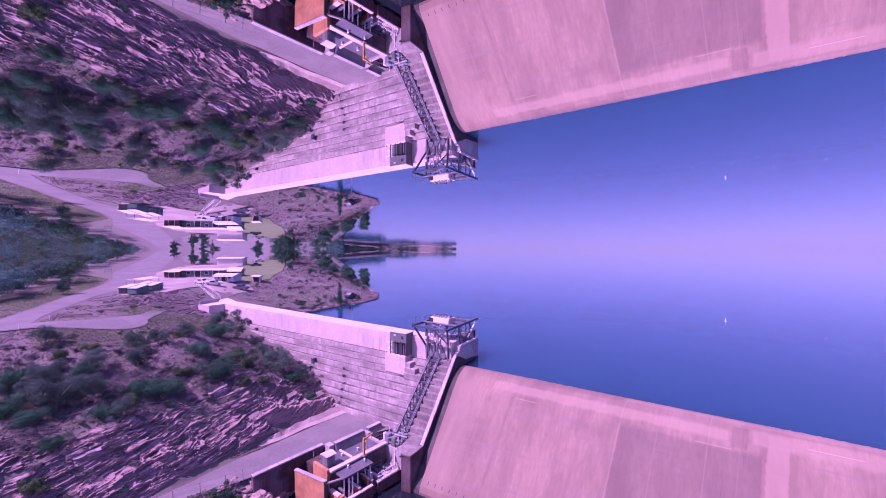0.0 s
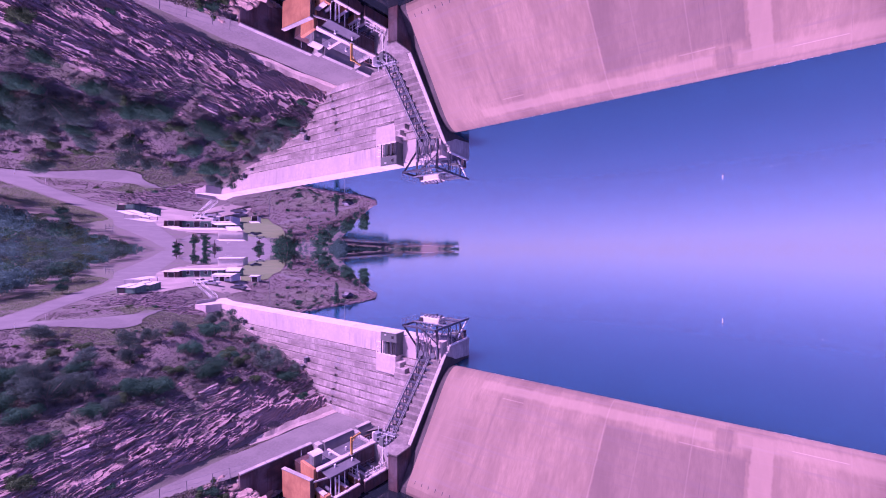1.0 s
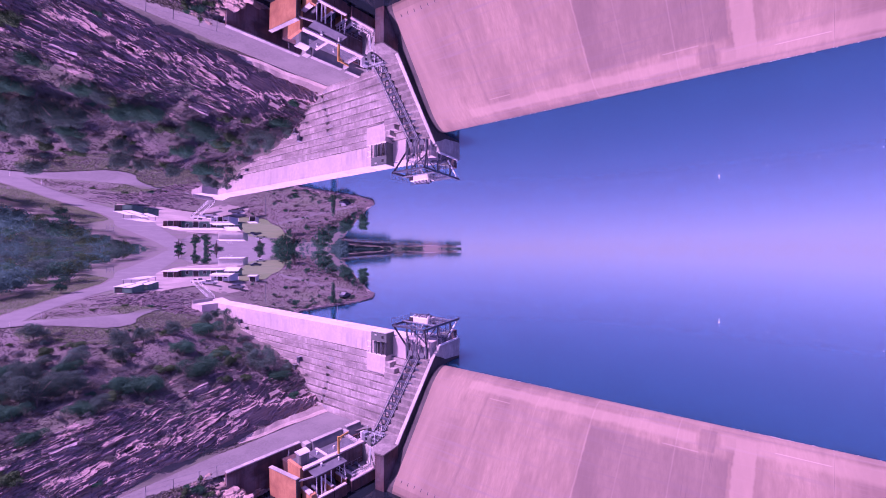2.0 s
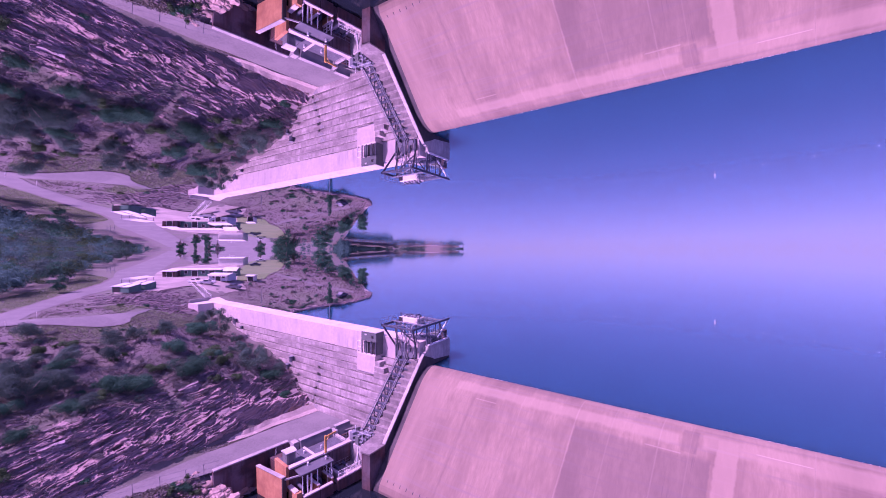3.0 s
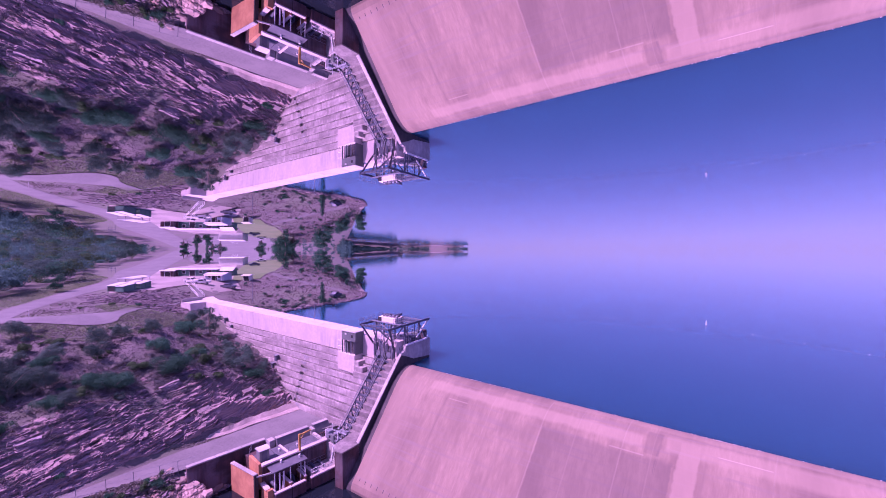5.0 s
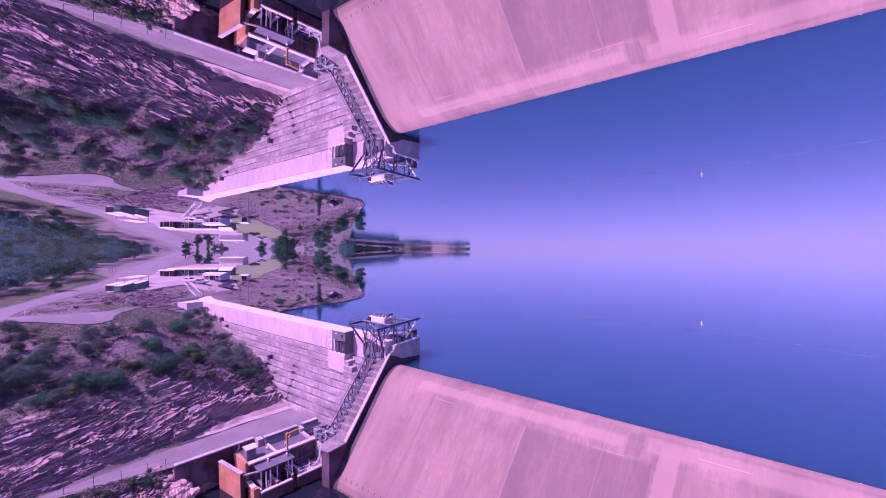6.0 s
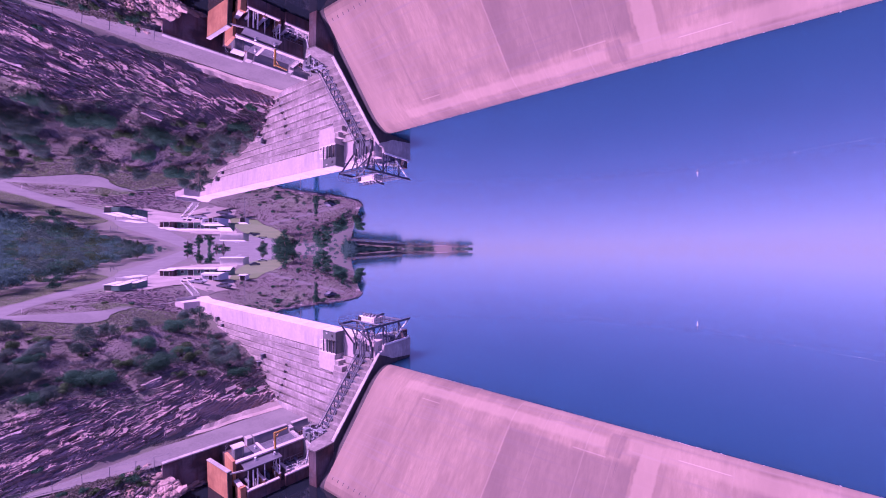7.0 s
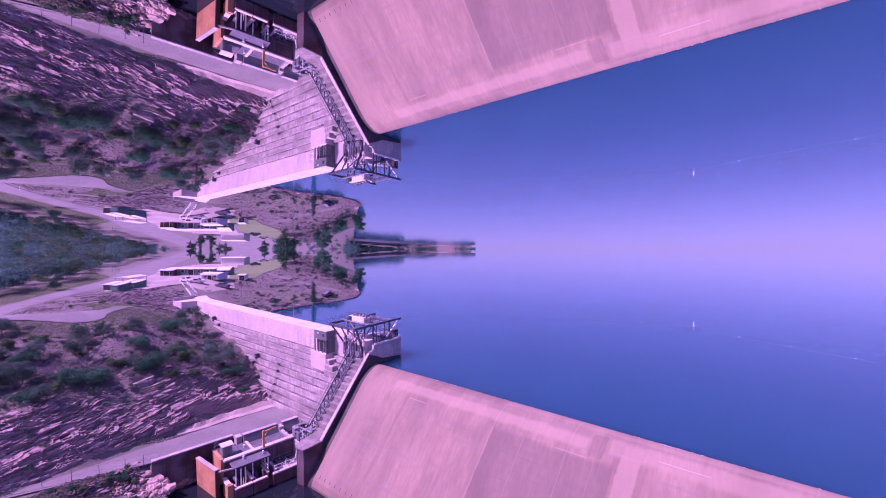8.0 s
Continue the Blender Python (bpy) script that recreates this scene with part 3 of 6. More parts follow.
tagged(ribbon("road", LOW_ROAD, lambda t: smooth_table([(0, 11.2), (0.1, 8.4), (0.18, 6.7), (0.26, 6.3), (0.34, 6.3), (1, 6.2)], t), "asphalt", level=-9.95),
       "worn grey asphalt access road below the rock cut", "road", kind="structure")
tagged(ribbon("road", MAIN, MAIN_W, "asphalt"), "grey asphalt road along the hilltop", "road", kind="structure")
tagged(drape("road", SPUR, 1.2, "asphalt", 0.17), "short grey asphalt spur narrowing to a path above the dam", "road", kind="structure")
tagged(ribbon("track", [(-138, 92), (-126, 92.5), (-115, 96), (-105, 100.5), (-98.5, 104)], 2.0, "asphalt", 0.06), "faint worn track across the peninsula", "track", kind="structure")
tagged(ribbon("shore_strip", [(-92.6, 70), (-94.0, 76), (-93.4, 86), (-91.6, 96), (-93.1, 104), (-97.2, 109), (-105.3, 116)], 1.5, "gravel", 0.06), "pale stony strip along the waterline", "shore", kind="structure")
tagged(ribbon("shore_strip", [(-236, 300), (-227.5, 315), (-203, 344), (-222, 355)], 2.0, "gravel", 0.1), "pale sandy strip along the far shore", "shore", kind="structure")
tagged(drape("yard", YARD, 2.5, "gravel"), "pale gravel yard round the sheds", "yard", kind="structure")
tagged(drape("car_park", PARK, 6, "asphalt", 0.12), "wide grey car park behind the sheds", "car park", kind="structure")
tagged(drape("lawn", LAWN, 4, "lawn", 0.12), "dry mown lawn beside the yard", "lawn", kind="structure")


# ---- dam fittings ----
def railing(parent, pts, height=1.0, spacing=1.5, material="steel", r=0.03, rails=2):
    """Posts and rails of a hand railing along a broken line."""
    for a, b in zip(pts, pts[1:]):
        a, b = Vector(a), Vector(b)
        k = max(1, round((b - a).length / spacing))
        for i in range(k + 1):
            p = a.lerp(b, i / k)
            part("post", rod(bmesh.new(), p, p + Vector((0, 0, height)), r, 6), material, parent)
        for j in range(rails):
            up = Vector((0, 0, height * (j + 1) / rails))
            part("rail", rod(bmesh.new(), a + up, b + up, r, 6), material, parent)


def build_gauge_hut():
    hut = thing("control_hut", "grey-green steel hut on posts above a concrete plinth", "hut", (-45.7, 58.2, 1.0))
    part("plinth", boxed(-2.9, 1.7, -1.15, 0.9, -3.3, 0.0, 0.05), "parapet", hut, "pale concrete plinth")
    part("plinth_buttress", boxed(0.2, 1.75, -1.25, 0.9, -3.3, -0.02, 0.04), "parapet", hut)
    part("cabin", boxed(-1.85, 1.8, -1.0, 1.1, 2.35, 3.95, 0.04), "hut_green", hut)
    part("roof", prism([(-1.95, 3.95), (1.9, 3.98), (1.9, 4.1), (-1.95, 4.07)], "y", -1.1, 1.2), "roof_white", hut, "pale flat roof sheet")
    w = part("window", boxed(0.65, 1.2, -1.03, -0.95, 2.95, 3.5), "dark", hut, "small dark square window")
    part("frame", boxed(0.58, 1.27, -1.015, -0.96, 2.88, 3.57), "steel", w)
    part("sign", boxed(-0.95, -0.5, -1.03, -0.99, 3.35, 3.6), "roof_white", hut, "small white notice plate")
    for x in (-1.75, -0.7, 0.45, 1.65):
        part("post", boxed(x - 0.07, x + 0.07, -0.98, -0.84, 0, 2.35), "dark_steel", hut)
    part("back_wall", boxed(-1.7, 1.75, 0.85, 1.0, 0, 2.35), "hut_green", hut)
    part("side_wall", boxed(1.62, 1.76, -0.8, 1.0, 0, 2.35), "hut_green", hut)
    part("door", boxed(-0.55, 0.3, -0.6, -0.5, 0, 2.1), "dark", hut, "dark door under the cabin")
    part("panel", boxed(0.55, 1.5, -0.6, -0.5, 0, 2.1), "dark", hut, "dark glazed panel")
    for x in (-1.2, 0.4, 0.95):
        part("mullion", boxed(x - 0.05, x + 0.05, -0.66, -0.58, 0, 2.2), "steel", hut)
    part("side_panel", boxed(-1.6, -0.6, -0.6, -0.5, 0, 2.1), "hut_green", hut)
    railing(hut, [(-2.8, -1.05, 0), (-1.8, -1.05, 0)], 2.1, 1.0, "rail_white", 0.05)
    railing(hut, [(-2.8, -1.05, 0), (-2.8, 0.8, 0)], 1.1, 1.0, "rail_white", 0.04)
    for i, (x0, z1) in enumerate(((1.75, -0.9), (2.9, -1.75), (4.3, -2.6))):
        part("step", boxed(1.75, x0 + 1.1, -1.3 - 0.2 * i, 0.9, z1 - 1.0, z1, 0.04), "course", hut, "wide concrete step")


build_gauge_hut()


def build_gantry():
    g = thing("hoist_gantry", "dark steel gate hoist gantry with raking legs on the dam crest", "gantry", (-38.6, 60, 4.2))
    zt = 2.7
    for x in (-3.3, 3.4):
        part("girder", beam(bmesh.new(), (x, -3.5, zt), (x, 7.2, zt), 0.24, 0.36), "dark_steel", g)
    for y in (-3.4, 0.4, 4.2):
        part("cross_beam", beam(bmesh.new(), (-3.4, y, zt - 0.05), (3.5, y, zt - 0.05), 0.2, 0.28), "dark_steel", g)
    for x in (-3.3, 3.4):
        for y in (0.4, 4.2):
            part("column", beam(bmesh.new(), (x, y, -0.9), (x, y, zt), 0.22, 0.22), "dark_steel", g)
        part("raking_leg", beam(bmesh.new(), (x, -3.3, zt), (x * 0.66, -1.15, -1.2), 0.24, 0.28), "dark_steel", g)
        part("leg_foot", beam(bmesh.new(), (x * 0.66, -1.15, -1.2), (x * 0.64, -1.1, -3.4), 0.24, 0.24), "dark_steel", g)
    part("raking_strut", beam(bmesh.new(), (3.4, 7.0, zt), (3.45, 3.4, 0.0), 0.2, 0.24), "rail_white", g)
    part("raking_strut", beam(bmesh.new(), (-3.3, 7.0, zt), (-3.3, 3.6, -0.6), 0.2, 0.24), "steel", g)
    for s in (-1, 1):
        part("brace", beam(bmesh.new(), (s * 0.4, -3.4, zt), (s * 2.0, -0.8, -0.4), 0.16, 0.2), "steel", g)
        part("brace", beam(bmesh.new(), (s * 3.3, 0.4, zt), (s * 1.2, 0.4, 0.1), 0.14, 0.16), "steel", g)
    for x in (-1.4, 1.2):
        part("inner_post", beam(bmesh.new(), (x, 0.4, -0.9), (x, 0.4, zt), 0.16, 0.16), "dark_steel", g)
        part("inner_brace", beam(bmesh.new(), (x, 0.4, zt - 0.2), (x * 0.4, -1.6, -0.7), 0.12, 0.14), "steel", g)
    for y in (1.6, 2.9, 5.4):
        part("stringer", beam(bmesh.new(), (-3.3, y, zt - 0.02), (3.4, y, zt - 0.02), 0.12, 0.2), "steel", g)
    part("plan_brace", beam(bmesh.new(), (-3.3, -3.4, zt - 0.1), (3.4, 0.4, zt - 0.1), 0.12, 0.14), "steel", g)
    part("plan_brace", beam(bmesh.new(), (3.4, -3.4, zt - 0.1), (-3.3, 0.4, zt - 0.1), 0.12, 0.14), "steel", g)
    for y in (0.4, 4.2):
        part("stay", beam(bmesh.new(), (3.4, y, zt - 0.1), (3.4, y + 1.6, -0.6), 0.12, 0.14), "steel", g)
    house = part("hoist_house", boxed(-2.1, 1.9, -0.3, 1.9, zt + 0.1, zt + 1.05, 0.06), "cream", g, "pale cream hoist machinery housing")
    part("vent", boxed(-2.15, -1.3, -0.34, -0.28, zt + 0.2, zt + 1.0), "dark", house)
    part("walkway", boxed(-3.4, 3.5, -1.0, -0.35, zt + 0.22, zt + 0.28), "steel", g)
    for i in range(5):
        x = -1.6 + i * 0.75
        part("drum", rod(bmesh.new(), (x, 0.5, zt + 1.2), (x + 0.35, 0.5, zt + 1.2), 0.18, 10), "steel", g)
    railing(g, [(-3.4, -3.6, zt + 0.2), (-3.4, 0.4, zt + 0.2)], 0.9, 1.1, "steel", 0.03)
    railing(g, [(-2.0, -0.1, zt + 1.05), (1.8, -0.1, zt + 1.05)], 0.7, 0.9, "dark_steel", 0.03)
    for i, x in enumerate((-1.4, -0.2, 1.1)):
        part("guide", boxed(x - 0.18, x + 0.18, -1.6, -1.35, -3.4, -0.5 + 0.3 * (i % 2)), "dark_steel", g, "dark gate guide standing in the steps")
        part("gear_box", boxed(x + 0.25, x + 0.6, -1.75, -1.35, -3.4, -2.6), "dark_steel", g)
        part("hoist_wheel", rod(bmesh.new(), (x + 0.5, -1.7, -2.2), (x + 0.5, -1.5, -2.2), 0.5, 14), "steel", g)
    # close-set hangers, pipes and machinery under the deck
    for x in (-3.3, 3.4):
        for k in range(2):
            y = 1.4 + 1.9 * k
            part("hanger", beam(bmesh.new(), (x + (0.25 if x < 0 else -0.25), y, -0.8), (x + (0.25 if x < 0 else -0.25), y, zt - 0.1), 0.11, 0.11), "dark_steel", g)
    for k, x in enumerate((-1.9, 0.1, 2.2)):
        part("lift_rod", rod(bmesh.new(), (x + 0.3, -1.9, -3.6), (x + 0.3, -1.2, 0.6 + 0.35 * (k % 3)), 0.07, 8), "dark_steel", g)
        part("bent_pipe", rod(bmesh.new(), (x, -1.2, 0.9), (x + 0.4, -2.0, -0.4), 0.1, 8), "steel", g)
        part("bent_pipe", rod(bmesh.new(), (x + 0.4, -2.0, -0.4), (x + 0.5, -2.1, -2.6), 0.1, 8), "steel", g)
    for x, y, w, h in ((-1.9, 2.6, 0.9, 1.1), (-0.2, 3.4, 0.8, 0.8), (1.4, 2.4, 0.9, 1.3), (2.4, 4.9, 0.7, 0.9), (0.6, 5.3, 0.8, 1.0)):
        part("machine", boxed(x - w / 2, x + w / 2, y - 0.4, y + 0.4, -0.9, -0.9 + h, 0.05), "steel", g)
        part("machine_shaft", rod(bmesh.new(), (x - w, y, -0.9 + h * 0.7), (x + w, y, -0.9 + h * 0.7), 0.09, 8), "dark_steel", g)
    for k in range(4):
        part("fitting", boxed(-1.9 + k, -1.5 + k, 0.9, 1.5, zt + 1.05, zt + 1.3 + 0.12 * (k % 2), 0.03), "dark_steel", g)
    railing(g, [(-3.4, 1.9, zt + 0.2), (3.4, 1.9, zt + 0.2)], 0.9, 1.0, "dark_steel", 0.03)
    railing(g, [(2.2, -1.0, zt + 0.25), (2.2, 1.9, zt + 0.25)], 0.9, 0.9, "dark_steel", 0.03)
    return g


build_gantry()

# pier top: curved kerb, machinery and rail
pier = thing("pier_platform", "raised concrete pier platform with a rounded kerb", "platform", (0, 0, 0))
bm = prism([(WALL_X - 7.5, 62.62), (WALL_X - 0.67, 62.62), (WALL_X - 0.67, 67.1), (WALL_X - 2, 67.6), (WALL_X - 7.5, 67.6)], "z", -18, 3.3)
part("slab", bm, "concrete", pier)
part("crest_block", boxed(WALL_X - 7.5, WALL_X - 0.67, 59.6, 62.58, 0.6, 3.3, 0.05), "concrete", pier)
kerb_pts = [(WALL_X - 0.12, 60.4), (WALL_X - 0.12, 66.1), (WALL_X - 0.7, 67.05), (WALL_X - 2, 67.45)]
for a, b in zip(kerb_pts, kerb_pts[1:]):
    part("kerb", beam(bmesh.new(), (*a, 3.56), (*b, 3.56), 0.3, 0.24), "rail_white", pier)
railing(pier, [(WALL_X - 0.3, 60.6, 3.5), (WALL_X - 0.3, 66.0, 3.5)], 1.0, 1.4, "steel", 0.03)
railing(pier, [(WALL_X - 7.0, 67.4, 3.3), (WALL_X - 2.0, 67.3, 3.3), (WALL_X - 0.6, 66.6, 3.5)], 1.1, 0.8, "steel", 0.035)
motor = thing("winch_unit", "grey winch cabinets on the pier end", "winch", (WALL_X - 1.6, 65.6, 3.3))
part("body", boxed(-0.9, 0.3, -0.8, 0.8, 0, 1.3, 0.05), "hut_green", motor)
part("cover", boxed(0.35, 1.2, -0.1, 0.9, 0, 1.7, 0.05), "rust_wall", motor, "rust-brown cover")
part("drum", rod(bmesh.new(), (-0.9, -1.3, 0.6), (0.5, -1.3, 0.6), 0.45, 12), "steel", motor)
for k in range(4):
    part("gear", rod(bmesh.new(), (-0.8 + 0.45 * k, -2.2, 0.5), (-0.7 + 0.45 * k, -2.2, 0.5), 0.42, 12), "dark_steel", motor)
    part("vent_pipe", rod(bmesh.new(), (-2.2 + 0.5 * k, 0.8, 0), (-2.2 + 0.5 * k, 0.8, 1.3 + 0.2 * (k % 2)), 0.08, 8), "dark_steel", motor)

# steel stair down the steps
stair = thing("inclined_stair", "dark steel stairway running down the dam steps", "stairway", (0, 0, 0))
top_l, bot_l = Vector((-39.5, 58.4, 1.6)), Vector((-41.9, 51.4, -10.3))
top_r, bot_r = Vector((-37.6, 58.4, 1.6)), Vector((-40.0, 51.4, -10.3))
for a, b in ((top_l, bot_l), (top_r, bot_r)):
    part("stringer", beam(bmesh.new(), a, b, 0.13, 0.2), "steel", stair)
    up = Vector((0, -0.35, 0.35))
    part("pipe_rail", rod(bmesh.new(), a + up, b + up, 0.06, 8), "steel", stair)
for i in range(22):
    s0 = i / 22
    a, b = (top_l, bot_l) if i % 2 else (top_r, bot_r)
    c, d = (top_r, bot_r) if i % 2 else (top_l, bot_l)
    part("tread", beam(bmesh.new(), a.lerp(b, s0), c.lerp(d, s0), 0.12, 0.06), "dark_steel", stair)
for i in range(11):
    s0 = (i + 0.5) / 11
    a, b = top_l.lerp(bot_l, s0), top_r.lerp(bot_r, s0)
    for p in (a, b, b + Vector((0.75, 0.1, -0.1))):
        part("trestle_leg", beam(bmesh.new(), p, p + Vector((0, 0.15, -1.35)), 0.14, 0.14), "dark_steel", stair)
    part("trestle_cap", beam(bmesh.new(), a + Vector((0, 0.1, -0.15)), b + Vector((1.0, 0.1, -0.15)), 0.42, 0.3), "dark_steel", stair)
    part("trestle_plate", beam(bmesh.new(), b + Vector((-0.2, 0.1, -0.75)), b + Vector((1.0, 0.1, -0.75)), 0.36, 0.4), "dark", stair)
    part("cable_tray", beam(bmesh.new(), b + Vector((0.25, 0, 0.05)), b + Vector((1.1, 0, 0.12)), 0.16, 0.1), "steel", stair)

# taller concrete treads between the stair and the training wall
bench = thing("concrete_benches", "pale broad concrete treads beside the training wall", "steps", (0, 0, 0), kind="structure")
for i in range(12):
    z1 = 1.4 - 0.93 * i
    y0 = 58.6 - 0.62 * i
    part("bench", boxed(-37.2 - 0.18 * i, WALL_X - 0.67, y0 - 0.62, y0 + 1.2, z1 - 1.2, z1, 0.06), "old_concrete", bench)

# small dark boxes at the rock edge of the dam wall
for x, y, z, s in ((-66.6, 56.3, -3.9, 0.75), (-66.9, 55.6, -5.3, 0.7), (-92.0, 58.7, 0.2, 0.8), (-88.6, 58.4, -0.9, 0.7)):
    b = thing("junction_box", "dark steel instrument box on the dam steps", "box", (x, y, z), group="instrument boxes")
    part("body", boxed(-s / 2, s / 2, -0.45, 0.2, 0, s * 1.5, 0.03), "dark_steel", b)
    part("hood", boxed(-s / 2 - 0.06, s / 2 + 0.06, -0.6, 0.2, s * 1.5, s * 1.5 + 0.07), "steel", b)
    part("bracket", boxed(-s / 2, s / 2, -0.4, 0.3, -0.6, 0.0), "concrete", b)

# lamp posts on the crest and the shore behind
for x, y, z, h in ((-61.5, 61.9, 4.2, 3.4), (-93.5, 66.5, 3.9, 6.5)):
    p = thing("lamp_post", "slim grey steel lamp post", "lamp post", (x, y, z), group="lamp posts")
    part("pole", rod(bmesh.new(), (0, 0, 0), (0, 0, h), 0.07, 8, 0.04), "steel", p)
    part("arm", rod(bmesh.new(), (0, 0, h), (0.5, 0, h + 0.1), 0.03, 6), "steel", p)
    part("lamp_head", boxed(0.35, 0.75, -0.1, 0.1, h + 0.04, h + 0.14), "steel", p)

# apron slab at the dam's end
apron = thing("crest_apron", "pale concrete apron where the crest road leaves the dam", "apron", (0, 0, 0), kind="structure")
part("slab", prism([(-107.2, 54.7), (-103.7, 55.5), (-102.9, 58.95), (-103.55, 58.97), (-103.55, 62.6), (-111, 64.5), (-121, 69), (-121, 64), (-113, 60.5), (-107.6, 60)], "z", 0.5, 4.2), "parapet", apron)
part("kerb", beam(bmesh.new(), (-107.0, 54.9, 4.65), (-107.6, 60.2, 4.65), 0.22, 0.85), "concrete", apron, "low grey guard wall beside the path")


# ---- outlet works below the dam ----
OUT = pose(-44, 44, 0, 0, 0, -8)


def outlet(name, label, category, kind=""):
    ob = new(name)
    ob.matrix_world = OUT
    return tagged(ob, label, category, kind=kind)


rw = outlet("retaining_wall", "stained concrete retaining wall below the road", "wall", "structure")
for v0, v1 in ((-12.9, -9.2), (-9.2, -5.6), (-5.6, -2.1)):
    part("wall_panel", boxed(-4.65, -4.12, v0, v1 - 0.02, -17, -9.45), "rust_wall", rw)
    part("coping", boxed(-4.72, -4.02, v0, v1 - 0.02, -9.45, -9.25, 0.03), "concrete", rw, "pale concrete coping")
part("return_wall", boxed(-6.6, -4.66, -12.9, -12.5, -14, -10.5), "concrete", rw)
part("return_coping", boxed(-6.6, -4.73, -12.95, -12.45, -10.5, -10.35, 0.03), "concrete", rw)

ow = outlet("outlet_house", "concrete valve chamber with stained orange walls and flat decks", "valve house")
# battered parapets along the road
for v0, v1 in ((-1.15, 4.25), (5.05, 7.8)):
    bm = prism([(-3.1, -10.4), (-1.75, -10.4), (-2.35, -9.05), (-2.95, -9.05)], "y", v0, v1)
    part("road_parapet", bm, "plate", ow, "grey road parapet with a pale coping")
    part("parapet_coping", boxed(-3.05, -2.3, v0, v1, -9.05, -8.92, 0.03), "concrete", ow)
part("parapet_step", boxed(-2.9, -1.6, 4.27, 5.03, -10.4, -9.3, 0.05), "concrete", ow)
part("parapet_step", boxed(-3.9, -2.7, -2.08, -1.17, -10.4, -9.2, 0.05), "concrete", ow)
# chamber walls
part("end_wall", boxed(-1.3, 2.1, -5.75, -5.3, -13.0, -9.4, 0.03), "orange_wall", ow, "orange iron-stained end wall")
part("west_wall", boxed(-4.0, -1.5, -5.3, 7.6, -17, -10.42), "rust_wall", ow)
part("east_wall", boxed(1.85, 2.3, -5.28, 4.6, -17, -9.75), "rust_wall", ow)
part("roof_beam", boxed(1.75, 2.55, -5.4, 4.8, -9.75, -9.5, 0.03), "parapet", ow, "pale concrete roof beam")
part("cross_wall", boxed(-1.5, 1.84, 4.3, 4.8, -17, -9.75), "concrete", ow)
for i, (v0, v1, z) in enumerate(((-5.25, -2.6, -9.75), (-2.55, -1.3, -9.72), (-0.9, 1.9, -10.0), (1.95, 4.25, -10.0))):
    part("deck_plate", boxed(-1.45, 1.72, v0, v1, z - 0.12, z, 0.02), "plate", ow, "grey steel deck plate")
part("deck_kerb", boxed(-1.5, 1.7, -1.28, -0.92, -10.2, -9.6, 0.04), "parapet", ow)
part("lower_roof", prism([(1.75, -9.85), (4.3, -10.15), (4.3, -10.3), (1.75, -10.0)], "y", -4.75, 0.45), "plate", ow, "overhanging grey roof plate")
for u, v in ((3.9, -4.3), (3.9, -2.0), (3.9, 0.2), (2.7, 0.2)):
    part("pipe_column", rod(bmesh.new(), (u, v, -13), (u, v, -10.2), 0.08, 8), "rail_white", ow)
for v in (-3.7, -3.1):
    part("riser_pipe", rod(bmesh.new(), (4.15, v, -13.2), (4.15, v, -10.6), 0.11, 10), "rail_white", ow, "white riser pipe")
# deck fittings
for u, v, s in ((-0.2, -3.6, 0.22), (0.1, -1.9, 0.25), (0.2, 0.9, 0.28), (2.9, -2.9, 0.25), (3.3, -0.3, 0.22)):
    z = -9.72 if u < 1 and v < -1 else (-10.0 if u < 1 else -9.95)
    part("vent_cowl", rod(bmesh.new(), (u, v, z - 0.1), (u, v, z + s * 1.6), s * 0.4, 8, s * 0.6), "rail_white", ow, "small white vent cowl")
railing(ow, [(1.7, -1.2, -9.6), (1.7, 4.2, -9.6)], 0.9, 1.3, "steel", 0.025)
railing(ow, [(-2.4, -4.9, -9.5), (-1.4, -5.6, -9.5)], 0.9, 1.0, "steel", 0.025)

hutw = outlet("valve_kiosk", "small grey kiosk with a white curved roof", "kiosk")
part("cabinet", boxed(0.0, 1.35, -5.2, -3.9, -9.75, -8.0, 0.03), "hut_green", hutw)
arc = [(-0.12 + 1.59 * i / 8, -8.0 + 0.22 * math.sin(math.pi * i / 8)) for i in range(9)]
part("roof", prism(arc + [(1.47, -8.06), (-0.12, -8.06)], "y", -5.35, -3.75), "roof_white", hutw, "white curved roof sheet")
part("door", boxed(0.3, 1.0, -5.23, -5.18, -9.7, -8.25), "steel", hutw)
part("side_door", boxed(1.34, 1.38, -4.95, -4.2, -9.7, -8.25), "dark_steel", hutw)

wing = outlet("wing_wall", "tall orange-stained concrete wing wall", "wall", "structure")
bm = boxed(-3.0, 2.7, -0.24, 0.24, -17, -10.4, 0.03)
bmesh.ops.transform(bm, matrix=Matrix.Translation((0, -6.9, 0)) @ Matrix.Rotation(radians(10.5), 4, "Z"), verts=bm.verts[:])
part("wall_body", bm, "orange_wall", wing)
bm = boxed(-3.05, 2.75, -0.3, 0.3, -10.4, -10.27, 0.02)
bmesh.ops.transform(bm, matrix=Matrix.Translation((0, -6.9, 0)) @ Matrix.Rotation(radians(10.5), 4, "Z"), verts=bm.verts[:])
part("coping", bm, "concrete", wing)
bm = boxed(2.7, 2.95, -0.3, 0.28, -17, -10.3)
bmesh.ops.transform(bm, matrix=Matrix.Translation((0, -6.9, 0)) @ Matrix.Rotation(radians(10.5), 4, "Z"), verts=bm.verts[:])
part("end_post", bm, "dark", wing, "dark steel-clad end post")

